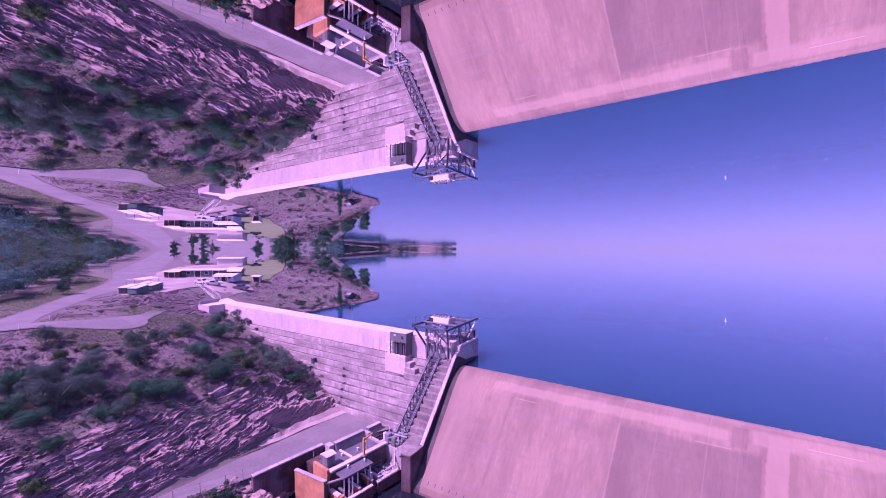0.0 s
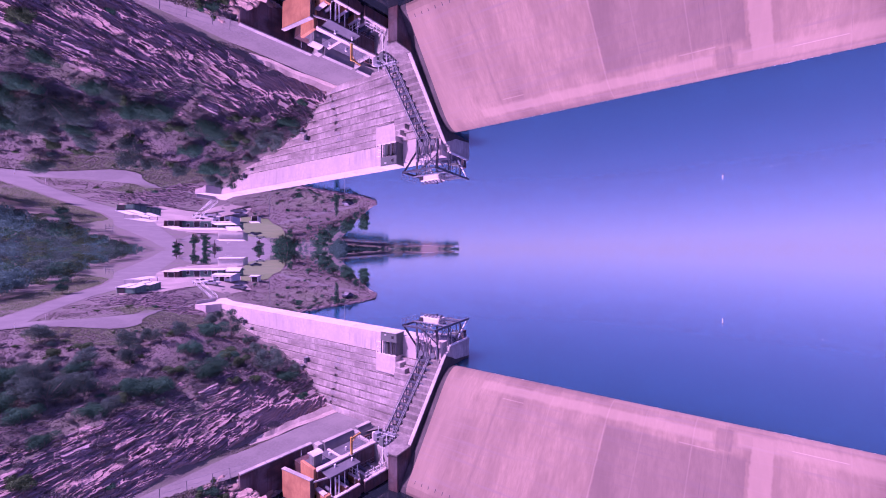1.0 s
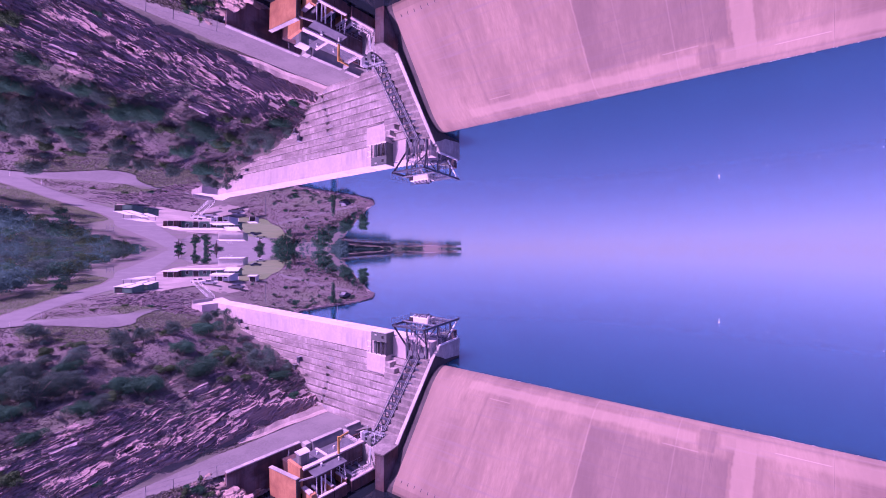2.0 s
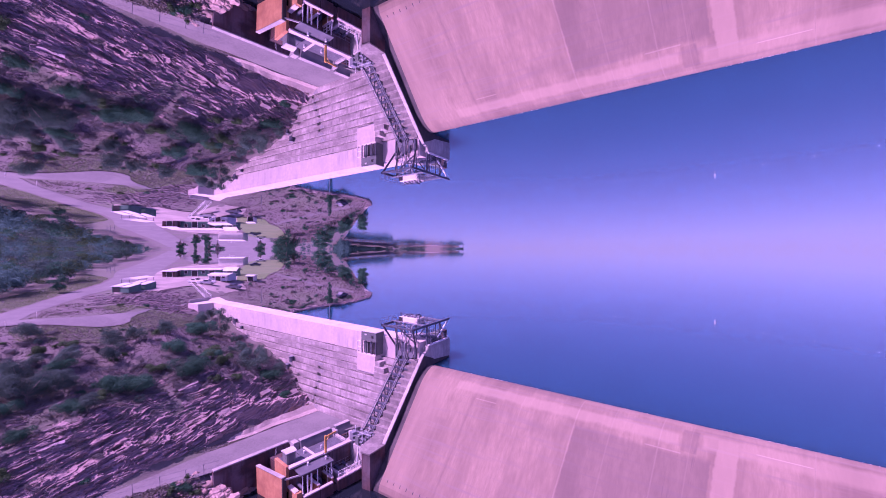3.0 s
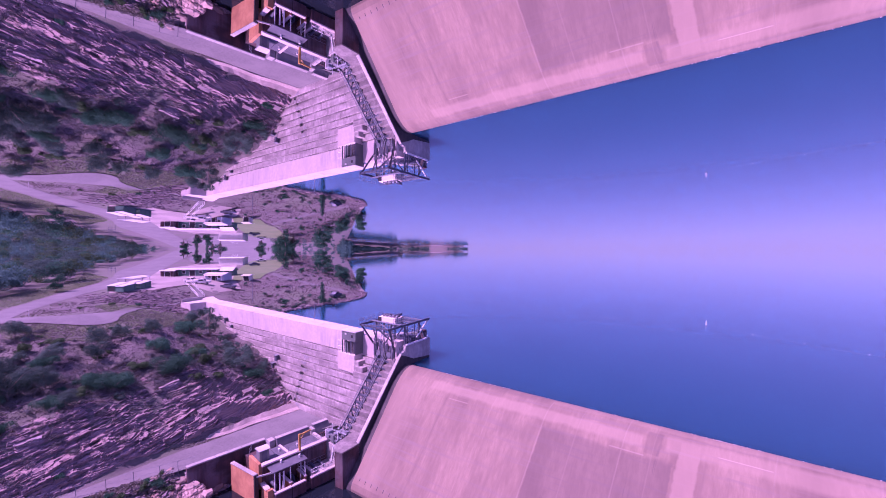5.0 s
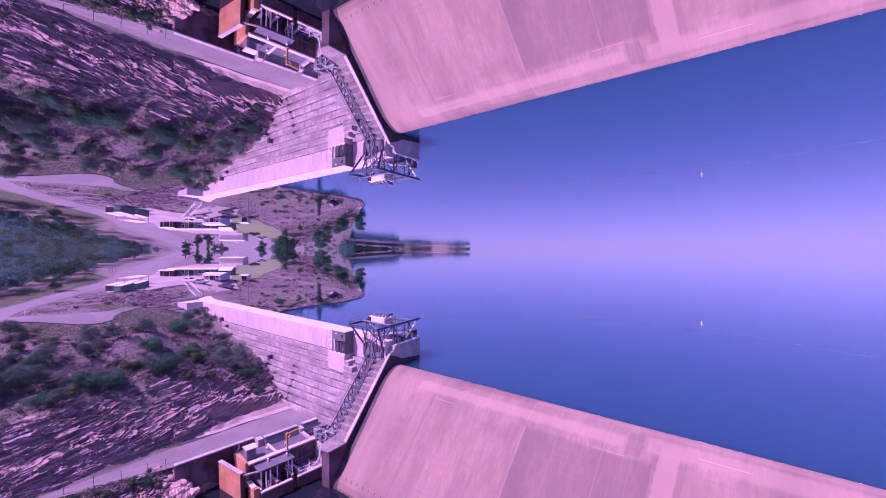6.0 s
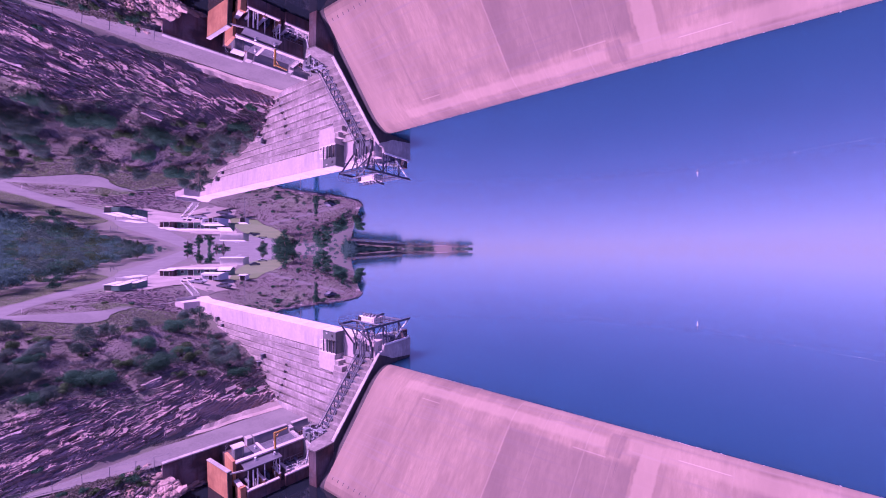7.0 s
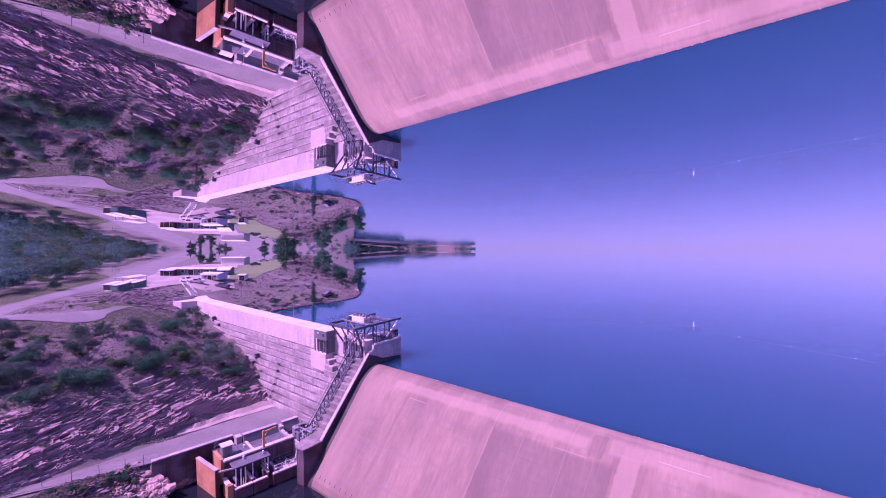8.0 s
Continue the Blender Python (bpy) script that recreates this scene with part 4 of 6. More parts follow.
bay = outlet("stilling_bay", "low stained concrete bays with pale sills above the pool", "outlet bay")
part("tie_beam", beam(bmesh.new(), (2.8, -6.4, -10.6), (3.95, -4.4, -10.3), 0.16, 0.2), "concrete", bay)
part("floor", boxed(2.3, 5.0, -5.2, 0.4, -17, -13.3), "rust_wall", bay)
part("side_slab", boxed(2.3, 4.6, -5.6, -5.2, -17, -12.2), "orange_wall", bay)
part("side_coping", boxed(2.3, 4.7, -5.75, -5.1, -12.2, -11.95, 0.03), "parapet", bay, "pale slab coping")
part("buttress", prism([(4.0, -17), (5.2, -17), (5.0, -11.95), (4.5, -11.95)], "y", -5.75, -5.0), "orange_wall", bay)
for v0, v1 in ((-4.9, -2.5), (-2.4, -0.4), (0.4, 5.0)):
    part("sill", boxed(4.95, 5.35, v0, v1, -17, -12.75), "rust_wall", bay)
    part("sill_coping", boxed(4.9, 5.42, v0, v1, -12.75, -12.55, 0.03), "parapet", bay, "pale narrow coping")
for v in (-2.45, -0.2, 1.0):
    part("partition", boxed(2.35, 4.9, v - 0.12, v + 0.12, -17, -12.3), "orange_wall" if v < 0 else "concrete", bay)
    part("partition_coping", boxed(2.35, 4.95, v - 0.2, v + 0.2, -12.3, -12.15, 0.02), "parapet", bay)
part("upper_floor", boxed(2.3, 4.94, 1.1, 5.0, -17, -12.7), "concrete", bay)
railing(bay, [(2.6, -0.2, -12.15), (4.8, -0.2, -12.15)], 1.0, 0.8, "rail_white", 0.03)
railing(bay, [(5.15, 0.6, -12.55), (5.15, 4.8, -12.55)], 1.0, 1.1, "rail_white", 0.03)
railing(bay, [(2.6, 1.3, -12.7), (2.6, 4.6, -12.7)], 1.0, 1.1, "steel", 0.03)

davit = outlet("davit_crane", "yellow steel davit crane on the valve deck", "crane")
part("mast", beam(bmesh.new(), (2.75, 0.05, -9.5), (2.75, 0.05, -6.9), 0.26, 0.26), "yellow", davit)
part("jib", beam(bmesh.new(), (2.75, 0.0, -7.1), (2.1, 2.2, -7.25), 0.16, 0.2), "yellow", davit)
part("brace", beam(bmesh.new(), (2.75, 0.05, -7.9), (2.45, 1.0, -7.2), 0.1, 0.1), "yellow", davit)
part("base_plate", boxed(2.45, 3.05, -0.25, 0.35, -9.5, -9.42), "steel", davit)
part("hook", rod(bmesh.new(), (2.15, 2.0, -7.3), (2.15, 2.0, -8.0), 0.03, 6), "dark_steel", davit)

# end block of the training wall with its pipework
endb = outlet("end_block", "pale concrete landing block at the stair's foot", "landing", "structure")
part("block", prism([(5.9, 4.6), (7.3, 3.1), (8.78, 3.46), (8.34, 6.6), (7.6, 6.55), (6.5, 8.4), (4.6, 8.4)], "z", -17.5, -9.0), "rust_wall", endb)
part("landing", prism([(5.8, 4.5), (7.3, 2.95), (8.84, 3.36), (8.36, 6.6), (7.6, 6.55), (6.5, 8.5), (4.5, 8.5)], "z", -9.0, -8.8), "old_concrete", endb, "pale concrete landing slab")
part("ramp", prism([(3.2, -12.6), (5.7, -12.6), (5.9, -9.1), (5.3, -9.1)], "y", 4.6, 5.4), "weathered", endb, "sloping concrete ramp")
pipes = outlet("valve_pipework", "grey steel valve pipework and rails at the stair's foot", "pipework")
random.seed(11)
for i in range(4):
    v = 5.2 + i * 0.75
    part("pipe", rod(bmesh.new(), (1.9, v, -9.7 + 0.1 * i), (4.6, v + 0.1, -9.4 + 0.1 * i), 0.16, 10), "steel", pipes)
    part("hand_wheel", rod(bmesh.new(), (2.6 + 0.4 * i, v, -8.9), (2.6 + 0.4 * i, v, -8.82), 0.35, 12), "steel", pipes)
    part("valve_stem", rod(bmesh.new(), (2.6 + 0.4 * i, v, -9.7), (2.6 + 0.4 * i, v, -8.85), 0.06, 6), "dark_steel", pipes)
part("tank", boxed(1.6, 2.5, 5.0, 5.9, -9.9, -8.4, 0.05), "steel", pipes)
part("white_box", boxed(0.9, 1.5, 5.3, 5.9, -9.9, -8.7, 0.04), "roof_white", pipes, "white switch box")
part("slope_pipe", rod(bmesh.new(), (3.6, 6.0, -9.2), (5.8, 4.4, -10.4), 0.2, 10), "steel", pipes)
part("slope_pipe", rod(bmesh.new(), (3.2, 5.6, -9.3), (5.2, 3.8, -11.8), 0.15, 10), "steel", pipes)
part("base", boxed(0.5, 4.6, 4.85, 8.4, -17, -10.0), "concrete", pipes)
railing(pipes, [(0.8, 5.0, -10), (0.8, 8.2, -10)], 1.1, 1.0, "steel", 0.03)
railing(pipes, [(2.0, 8.2, -10), (4.4, 8.3, -10)], 1.1, 1.0, "steel", 0.03)

railing(pipes, [(4.4, 8.3, -10), (4.5, 5.0, -10)], 1.1, 1.0, "steel", 0.03)
part("header_pipe", rod(bmesh.new(), (1.7, 6.4, -9.0), (4.7, 6.9, -8.9), 0.2, 12), "steel", pipes, "thick grey header pipe")
part("header_pipe", rod(bmesh.new(), (1.2, 7.5, -9.2), (4.2, 7.7, -9.1), 0.17, 12), "steel", pipes, "thick grey header pipe")
for i, (u, v) in enumerate(((2.2, 6.5), (3.4, 6.7), (4.4, 6.85), (1.9, 7.55), (3.3, 7.65))):
    part("pipe_flange", rod(bmesh.new(), (u - 0.06, v, -9.0), (u + 0.06, v + 0.02, -9.0), 0.3, 12), "plate", pipes)
    part("pipe_support", boxed(u + 0.2, u + 0.4, v - 0.1, v + 0.1, -10.0, -9.1), "concrete", pipes)
part("control_panel", boxed(3.0, 3.9, 5.0, 5.25, -9.9, -8.6, 0.03), "hut_green", pipes)
for u, v in ((1.0, 6.6), (4.1, 5.6), (2.9, 8.0)):
    part("marker_post", rod(bmesh.new(), (u, v, -10.0), (u, v, -8.2), 0.06, 6), "rail_white", pipes)
basin = outlet("valve_basin", "stained pipe elbows and stop logs in the open bay", "pipework")
for i, v in enumerate((-4.2, -1.5, 1.9, 3.2)):
    part("elbow", rod(bmesh.new(), (2.32, v, -12.3), (3.5, v + 0.1, -12.5), 0.24, 10), "dark_steel", basin)
    part("elbow", rod(bmesh.new(), (3.5, v + 0.1, -12.4), (3.7, v + 0.15, -13.6), 0.22, 10), "dark_steel", basin)
    part("ladder_rail", rod(bmesh.new(), (4.75, v + 0.6, -13.2), (4.75, v + 0.6, -11.6), 0.035, 6), "rail_white", basin)
    part("stop_log", boxed(3.9, 4.7, v - 0.5, v - 0.3, -13.3, -12.6, 0.02), "weathered", basin)

# pale kerb wall between the road and the rock cut
kerb = thing("rock_kerb", "pale concrete gutter wall along the foot of the rock cut", "kerb", (0, 0, 0), kind="structure")
kl = [(53.8, -54.1), (50, -54.9), (45, -55.7), (40.5, -56.1), (36, -57.0), (33, -57.7)][::-1]
bm = bmesh.new()
rings = []
for i in range(40):
    y = 33 + 20.8 * i / 39
    x = smooth_table(kl, y) + 0.12 * math.sin(y * 0.8)
    w = 0.5 + 1.15 * (i / 39) ** 0.8 + 0.22 * noise.noise((y * 0.5, 2, 0))
    top = -9.35 + 0.55 * (i / 39) + 0.3 * noise.noise((y * 0.6, 7, 0))
    rings.append([bm.verts.new((x + dx * w, y, z)) for dx, z in ((0, -10.2), (0, -9.88), (-0.1, -9.83), (-0.55, -9.62 + 0.1 * noise.noise((y, 4, 0))), (-1, top), (-1.4, -10.2))])
for a, b in zip(rings, rings[1:]):
    for j in range(6):
        bm.faces.new((a[j], a[(j + 1) % 6], b[(j + 1) % 6], b[j]))
bm.faces.new(rings[0])
bm.faces.new(rings[-1][::-1])
part("gutter_slab", bm, "kerb_concrete", kerb)


# ---- buildings and yard ----
def build_shed(name, label, category, at, turn, size, wall, roof="roof_white", pitch=0.5, doors=0, windows=0, porch=0.0):
    """A shed with sheet walls, an overhanging low gable roof, doors and windows in its front (local -y)."""
    L, W, H = size
    ob = thing(name, label, category, at, turn)
    part("wall", boxed(-L / 2, L / 2, -W / 2, -W / 2 + 0.15, 0, H), wall, ob)
    part("wall", boxed(-L / 2, L / 2, W / 2 - 0.15, W / 2, 0, H), wall, ob)
    for s in (-1, 1):
        bm = prism([(-W / 2 + 0.16, 0), (W / 2 - 0.16, 0), (W / 2 - 0.16, H), (0, H + pitch), (-W / 2 + 0.16, H)], "x", s * L / 2 - 0.075, s * L / 2 + 0.075)
        part("gable", bm, wall, ob)
    for s in (-1, 1):
        bm = prism([(0, H + pitch + 0.03), (s * (W / 2 + 0.5), H - pitch * 0.2 + 0.03), (s * (W / 2 + 0.5), H - pitch * 0.2 + 0.13), (0, H + pitch + 0.13)],
                   "x", -L / 2 - 0.4, L / 2 + 0.4)
        part("roof", bm, roof, ob, "pale metal roof sheet")
    for i in range(doors):
        x = -L / 2 + (i + 0.5) * L / max(1, doors)
        d = part("door", boxed(x - 0.9, x + 0.9, -W / 2 - 0.04, -W / 2 + 0.02, 0.02, min(2.1, H - 0.2)), "dark", ob, "dark roller door opening")
        part("frame", boxed(x - 1.0, x + 1.0, -W / 2 - 0.03, -W / 2 + 0.01, 0.0, min(2.2, H - 0.1)), "rail_white", d)
    for i in range(windows):
        x = -L / 2 + (i + 1.0) * L / (windows + 1)
        w = part("window", boxed(x - 0.5, x + 0.5, -W / 2 - 0.04, -W / 2 + 0.02, 0.9, 1.9), "dark", ob)
        part("frame", boxed(x - 0.58, x + 0.58, -W / 2 - 0.03, -W / 2 + 0.01, 0.82, 1.98), "rail_white", w)
    if porch:
        part("porch_roof", prism([(-W / 2 - porch, H - 0.35), (-W / 2, H - 0.05), (-W / 2, H + 0.02), (-W / 2 - porch, H - 0.28)], "x", -L / 2, L / 2), roof, ob)
        for i in range(4):
            x = -L / 2 + 0.3 + i * (L - 0.6) / 3
            part("porch_post", rod(bmesh.new(), (x, -W / 2 - porch + 0.15, 0), (x, -W / 2 - porch + 0.15, H - 0.3), 0.06, 6), "rail_white", ob)
    return ob


def on_land(x, y):
    return (x, y, land(x, y))


build_shed("workshop", "long low workshop with a pale roof and dark doors", "workshop", on_land(-142.3, 74), 37, (17, 5, 2.2), "shed_green", pitch=0.22, doors=3, windows=2)
build_shed("lean_to", "small brown timber lean-to with a pale roof", "shed", on_land(-145.8, 67.0), 37, (4.5, 2.4, 1.9), "rust_wall", pitch=0.2, doors=1)
build_shed("office", "small blue-grey office with a pale hipped roof and veranda", "house", on_land(-126, 73.6), 28, (6.4, 4, 1.9), "blue_wall", pitch=0.35, doors=1, windows=3, porch=0.8)
build_shed("store_shed", "cream store shed with a pale roof", "shed", on_land(-171, 102), 40, (10, 6, 3.0), "cream", pitch=0.3)
build_shed("store_shed", "open lean-to with slanted pale roof sheets", "shed", on_land(-133, 80.5), 37, (4, 3.5, 1.9), "shed_green", pitch=0.9, doors=1)

for i, (x, y, turn, l, h) in enumerate(((-121.7, 45.6, 28.5, 2.4, 1.5), (-119.55, 46.75, 28.5, 2.3, 1.4), (-121.3, 50.9, 30, 2.2, 1.45), (-123.6, 49.6, 30, 2.2, 1.5))):
    c = thing("container", "grey-green storage container with a pale roof", "container", on_land(x, y), turn, "storage containers")
    part("body", boxed(-l / 2, l / 2, -1.9, 1.9, 0, h, 0.03), "shed_green", c)
    part("roof", prism([(-2.1, h + 0.01), (2.0, h + 0.42), (2.0, h + 0.5), (-2.1, h + 0.09)], "x", -l / 2 - 0.06, l / 2 + 0.06), "roof_white", c, "pale sheet roof sloping to the front")
    part("gable_fill", prism([(-1.88, h + 0.0), (1.88, h + 0.0), (1.88, h + 0.38)], "x", -l / 2 + 0.02, l / 2 - 0.02), "shed_green", c)
    part("door", boxed(-l / 2 + 0.25, l / 2 - 0.25, -1.95, -1.88, 0.1, h - 0.2), "dark" if i in (0, 3) else "shed_green", c, "open dark doorway" if i in (0, 3) else "")
    for k in range(3):
        part("rib", boxed(l / 2, l / 2 + 0.06, -1.5 + k * 1.4, -1.35 + k * 1.4, 0.1, h - 0.1), "shed_green", c)

canopy = thing("canopy", "white canopy roof on slim steel posts", "canopy", on_land(-129.6, 51.8), 28)
part("roof", prism([(-2.5, 2.2), (2.5, 2.2), (2.5, 2.3), (0, 2.6), (-2.5, 2.3)], "y", -3.0, 3.0), "roof_white", canopy)
for x in (-2.5, 0, 2.5):
    for y in (-2.8, 2.8):
        part("post", rod(bmesh.new(), (x * 0.95, y, 0), (x * 0.95, y, 2.25), 0.07, 6), "steel", canopy)


def build_car(label, at, turn, paint, group="parked cars"):
    car = thing("car", label, "car", at, turn, group)
    side = [(-2.15, 0.35), (2.1, 0.35), (2.2, 0.75), (1.9, 0.95), (0.95, 1.02), (0.35, 1.52), (-0.75, 1.55), (-1.15, 1.05), (-2.2, 1.0)]
    bm = prism(side, "y", -0.85, 0.85)
    bmesh.ops.bevel(bm, geom=bm.edges[:], offset=0.06, segments=2, affect="EDGES")
    part("body", bm, paint, car)
    part("windscreen", prism([(0.42, 1.5), (0.98, 1.03), (1.0, 1.06), (0.46, 1.53)], "y", -0.72, 0.72), "dark", car)
    for s in (-1, 1):
        part("side_window", boxed(-0.8, 0.4, s * 0.86 - 0.01, s * 0.86 + 0.01, 1.05, 1.42), "dark", car)
        for x in (-1.35, 1.4):
            w = part("wheel", rod(bmesh.new(), (x, s * 0.72, 0.34), (x, s * 0.9, 0.34), 0.34, 14), "dark", car)
            part("rim", rod(bmesh.new(), (x, s * 0.9, 0.34), (x, s * 0.915, 0.34), 0.2, 10), "steel", w)
    return car


build_car("white parked pick-up car on the gravel yard", on_land(-123.2, 64.2), 20, "roof_white")
build_car("white parked car on the gravel yard", on_land(-120.6, 66.2), 50, "roof_white")
build_car("dark parked four-wheel-drive below the lawn", on_land(-116.3, 71.8), 30, "dark_steel")
build_car("dark parked car beside the store shed", on_land(-158.5, 104.5), 70, "dark_steel")
build_shed("pump_hut", "small white pump hut at the edge of the lawn", "hut", on_land(-122.9, 81.6), 30, (2.2, 2.0, 1.7), "cream", pitch=0.25, doors=1)
build_car("white parked car on the car park", on_land(-176, 118), 60, "roof_white")
build_car("dark car beside the lake shore", on_land(-95.8, 96.0), 100, "dark_steel")

# painted bay lines on the car park and the low trees' kerb
for i in range(7):
    x, y = -196 - 6.2 * i, 112 + 3.9 * i
    m = thing("bay_line", "white painted parking line on the car park", "road marking", (x, y, land(x, y) + 0.135), 32, "parking lines")
    part("stripe", boxed(-1.9, 1.9, -0.12, 0.12, 0, 0.012), "rail_white", m)

# stepped path with pale rails from the yard to the crest
path = thing("railed_path", "concrete path with pale rails down to the crest", "path", (0, 0, 0))
pa, pb = Vector((-121, 62.3, land(-121, 62.3) + 0.1)), Vector((-109.6, 60.9, 4.35))
part("slab", beam(bmesh.new(), pa, pb, 1.6, 0.25), "asphalt", path)
for s in (-1, 1):
    off = Vector((0.18 * s, 0.75 * s, 0.1))
    railing(path, [pa + off, pb + off], 0.9, 1.6, "rail_white", 0.035)

# road sign frame and guide posts
sign = thing("road_sign", "low open dark steel frame beside the hilltop road", "sign", on_land(-172, 58.5), 40)
for x in (-1.2, 0, 1.2):
    part("post", rod(bmesh.new(), (x, 0, 0), (x, 0, 2.2), 0.05, 6), "steel", sign)
for z in (0.9, 1.5, 2.15):
    part("cross_rail", rod(bmesh.new(), (-1.3, 0, z), (1.3, 0, z), 0.05, 6), "dark_steel", sign)
for x, y in ((-96.5, 20.3), (-100.8, 25.2)):
    g = thing("guide_post", "short white roadside guide post", "post", (x, y, land(x, y)), group="guide posts")
    part("stake", boxed(-0.06, 0.06, -0.03, 0.03, 0, 1.0, 0.01), "rail_white", g)
    part("band", boxed(-0.065, 0.065, -0.035, 0.035, 0.75, 0.85), "yellow", g)

# thin wire fence along the outer edge of the low road
fence = thing("fence", "thin grey wire fence beside the low road", "fence", (0, 0, 0))
fl = [(-58.6, 14.0), (-56.6, 18.6), (-54.2, 24.0), (-52.0, 29.3), (-50.5, 33.2)]
random.seed(17)
for (xa, ya), (xb, yb) in zip(fl, fl[1:]):
    for k in range(2):
        px_, py_ = xa + (xb - xa) * k / 2, ya + (yb - ya) * k / 2
        part("post", rod(bmesh.new(), (px_, py_, -10.6), (px_ + random.uniform(-0.05, 0.05), py_, -8.5), 0.035, 6), "steel", fence)
    for z in (-9.9, -9.25, -8.55):
        part("wire", rod(bmesh.new(), (xa, ya, z), (xb, yb, z), 0.014, 5), "steel", fence)

# boom of floats across the lake
boom_y = [(-66, 122.2), (-53.8, 122.3), (-41.6, 122.0), (-29.4, 118.6), (-17.7, 119.5), (-6.6, 121.5), (4.2, 125.1), (13.2, 119.5), (21.5, 116.9), (30.3, 114.1), (40, 111)]
bm = bmesh.new()
for (xa, ya), (xb, yb) in zip(boom_y, boom_y[1:]):
    for k in range(6):
        t0, t1 = k / 6, (k + 1) / 6
        sag = [0.5 * math.sin(math.pi * t) for t in (t0, t1)]
        rod(bm, (xa + (xb - xa) * t0, ya + (yb - ya) * t0 - sag[0], 0.0), (xa + (xb - xa) * t1, ya + (yb - ya) * t1 - sag[1], 0.0), 0.009, 5)
tagged(part("boom_rope", bm, "plate"), "thin dark rope floating between the boom floats", "rope")
for i, (x, y) in enumerate(boom_y):
    big = i == 6
    b = thing("marker_buoy" if big else "buoy", "tall white marker buoy floating on the lake" if big else "small white float on the lake", "buoy", (x, y, 0), group="" if big else "boom floats")
    s = 0.42 if big else 0.17
    bm = bmesh.new()
    bmesh.ops.create_uvsphere(bm, u_segments=12, v_segments=8, radius=0.5 * s, matrix=Matrix.Diagonal((1, 1, 0.8, 1)))
    part("float", bm, "roof_white", b, smooth=True)
    part("collar", rod(bmesh.new(), (0, 0, 0.3 * s), (0, 0, 0.55 * s), 0.22 * s, 10), "yellow" if big else "roof_white", b)
    if big:
        part("mast", rod(bmesh.new(), (0, 0, 0.25), (0, 0, 1.0), 0.1, 8, 0.05), "roof_white", b)

# pale flakes and driftwood caught along the crest
random.seed(5)
bm = bmesh.new()
for i in range(110):
    x = random.choice((random.uniform(-30, 26), random.gauss(-20, 2.5), random.gauss(11, 2)))
    y = 60.75 + random.uniform(-0.3, 0.35)
    s = random.uniform(0.015, 0.045)
    block(bm, x - s * random.uniform(0.8, 2), x + s, y - s, y + s, ogee(y) - 0.02, ogee(y) + s * 0.7)
tagged(part("driftwood", bm, "roof_white"), "pale chips of driftwood caught along the spillway crest", "driftwood", kind="stuff")


# ---- rocks ----
def rock_mesh(seed, long, wide, high, material="rock"):
    """An angular slab: a bar in short lengths, each cut to its own uneven section."""
    rnd = random.Random(seed)
    bm = bmesh.new()
    k = 5
    rings = []
    for i in range(k):
        y = (i / (k - 1) - 0.5) * long * 2 + rnd.uniform(-0.1, 0.1) * long
        t = 0.55 if i in (0, k - 1) else 1.0
        w, h = wide * t * rnd.uniform(0.75, 1.25), high * t * rnd.uniform(0.7, 1.3)
        dx, dz = rnd.uniform(-0.25, 0.25) * wide, rnd.uniform(-0.25, 0.25) * high
        cut = rnd.uniform(0.3, 0.9)
        rings.append([bm.verts.new((x * w + dx, y + rnd.uniform(-0.08, 0.08) * long, z * h + dz))
                      for x, z in ((-1, -1), (1, -1), (1, cut - 0.3), (cut, 1), (-cut, 1), (-1, 0.4))])
    for a, b in zip(rings, rings[1:]):
        for j in range(6):
            bm.faces.new((a[j], a[(j + 1) % 6], b[(j + 1) % 6], b[j]))
    bm.faces.new(rings[0][::-1])
    bm.faces.new(rings[-1])
    bmesh.ops.triangulate(bm, faces=bm.faces[:])
    me = bpy.data.meshes.new("rock_slab")
    bmesh.ops.recalc_face_normals(bm, faces=bm.faces)
    bm.to_mesh(me)
    bm.free()
    me.materials.append(M[material])
    return me


rocks = [rock_mesh(i, 1.0, 0.07 + 0.04 * (i % 3), 0.05 + 0.025 * (i % 4)) for i in range(9)]
boulders = [rock_mesh(40 + i, 0.7, 0.5, 0.42, "pale_rock") for i in range(5)]
rock_cut = thing("rock_cut", "bare layered brown rock face above the road", "rock face", (0, 0, 0), kind="structure")
rnd = random.Random(3)


def lay_rock(mesh, x, y, s, parent, sink=0.15, flat=True):
    ob = new("rock_slab", mesh)
    ob.parent = parent
    z = land(x, y)
    slope = (land(x + 0.5, y) - land(x - 0.5, y))
    ry = -math.degrees(math.atan(slope)) * 0.55
    ob.matrix_world = pose(x, y, z - sink * s * 0.3, rnd.gauss(15, 6), ry + rnd.gauss(0, 14), rnd.gauss(-5, 9)) @ Matrix.Scale(s, 4)
    return ob


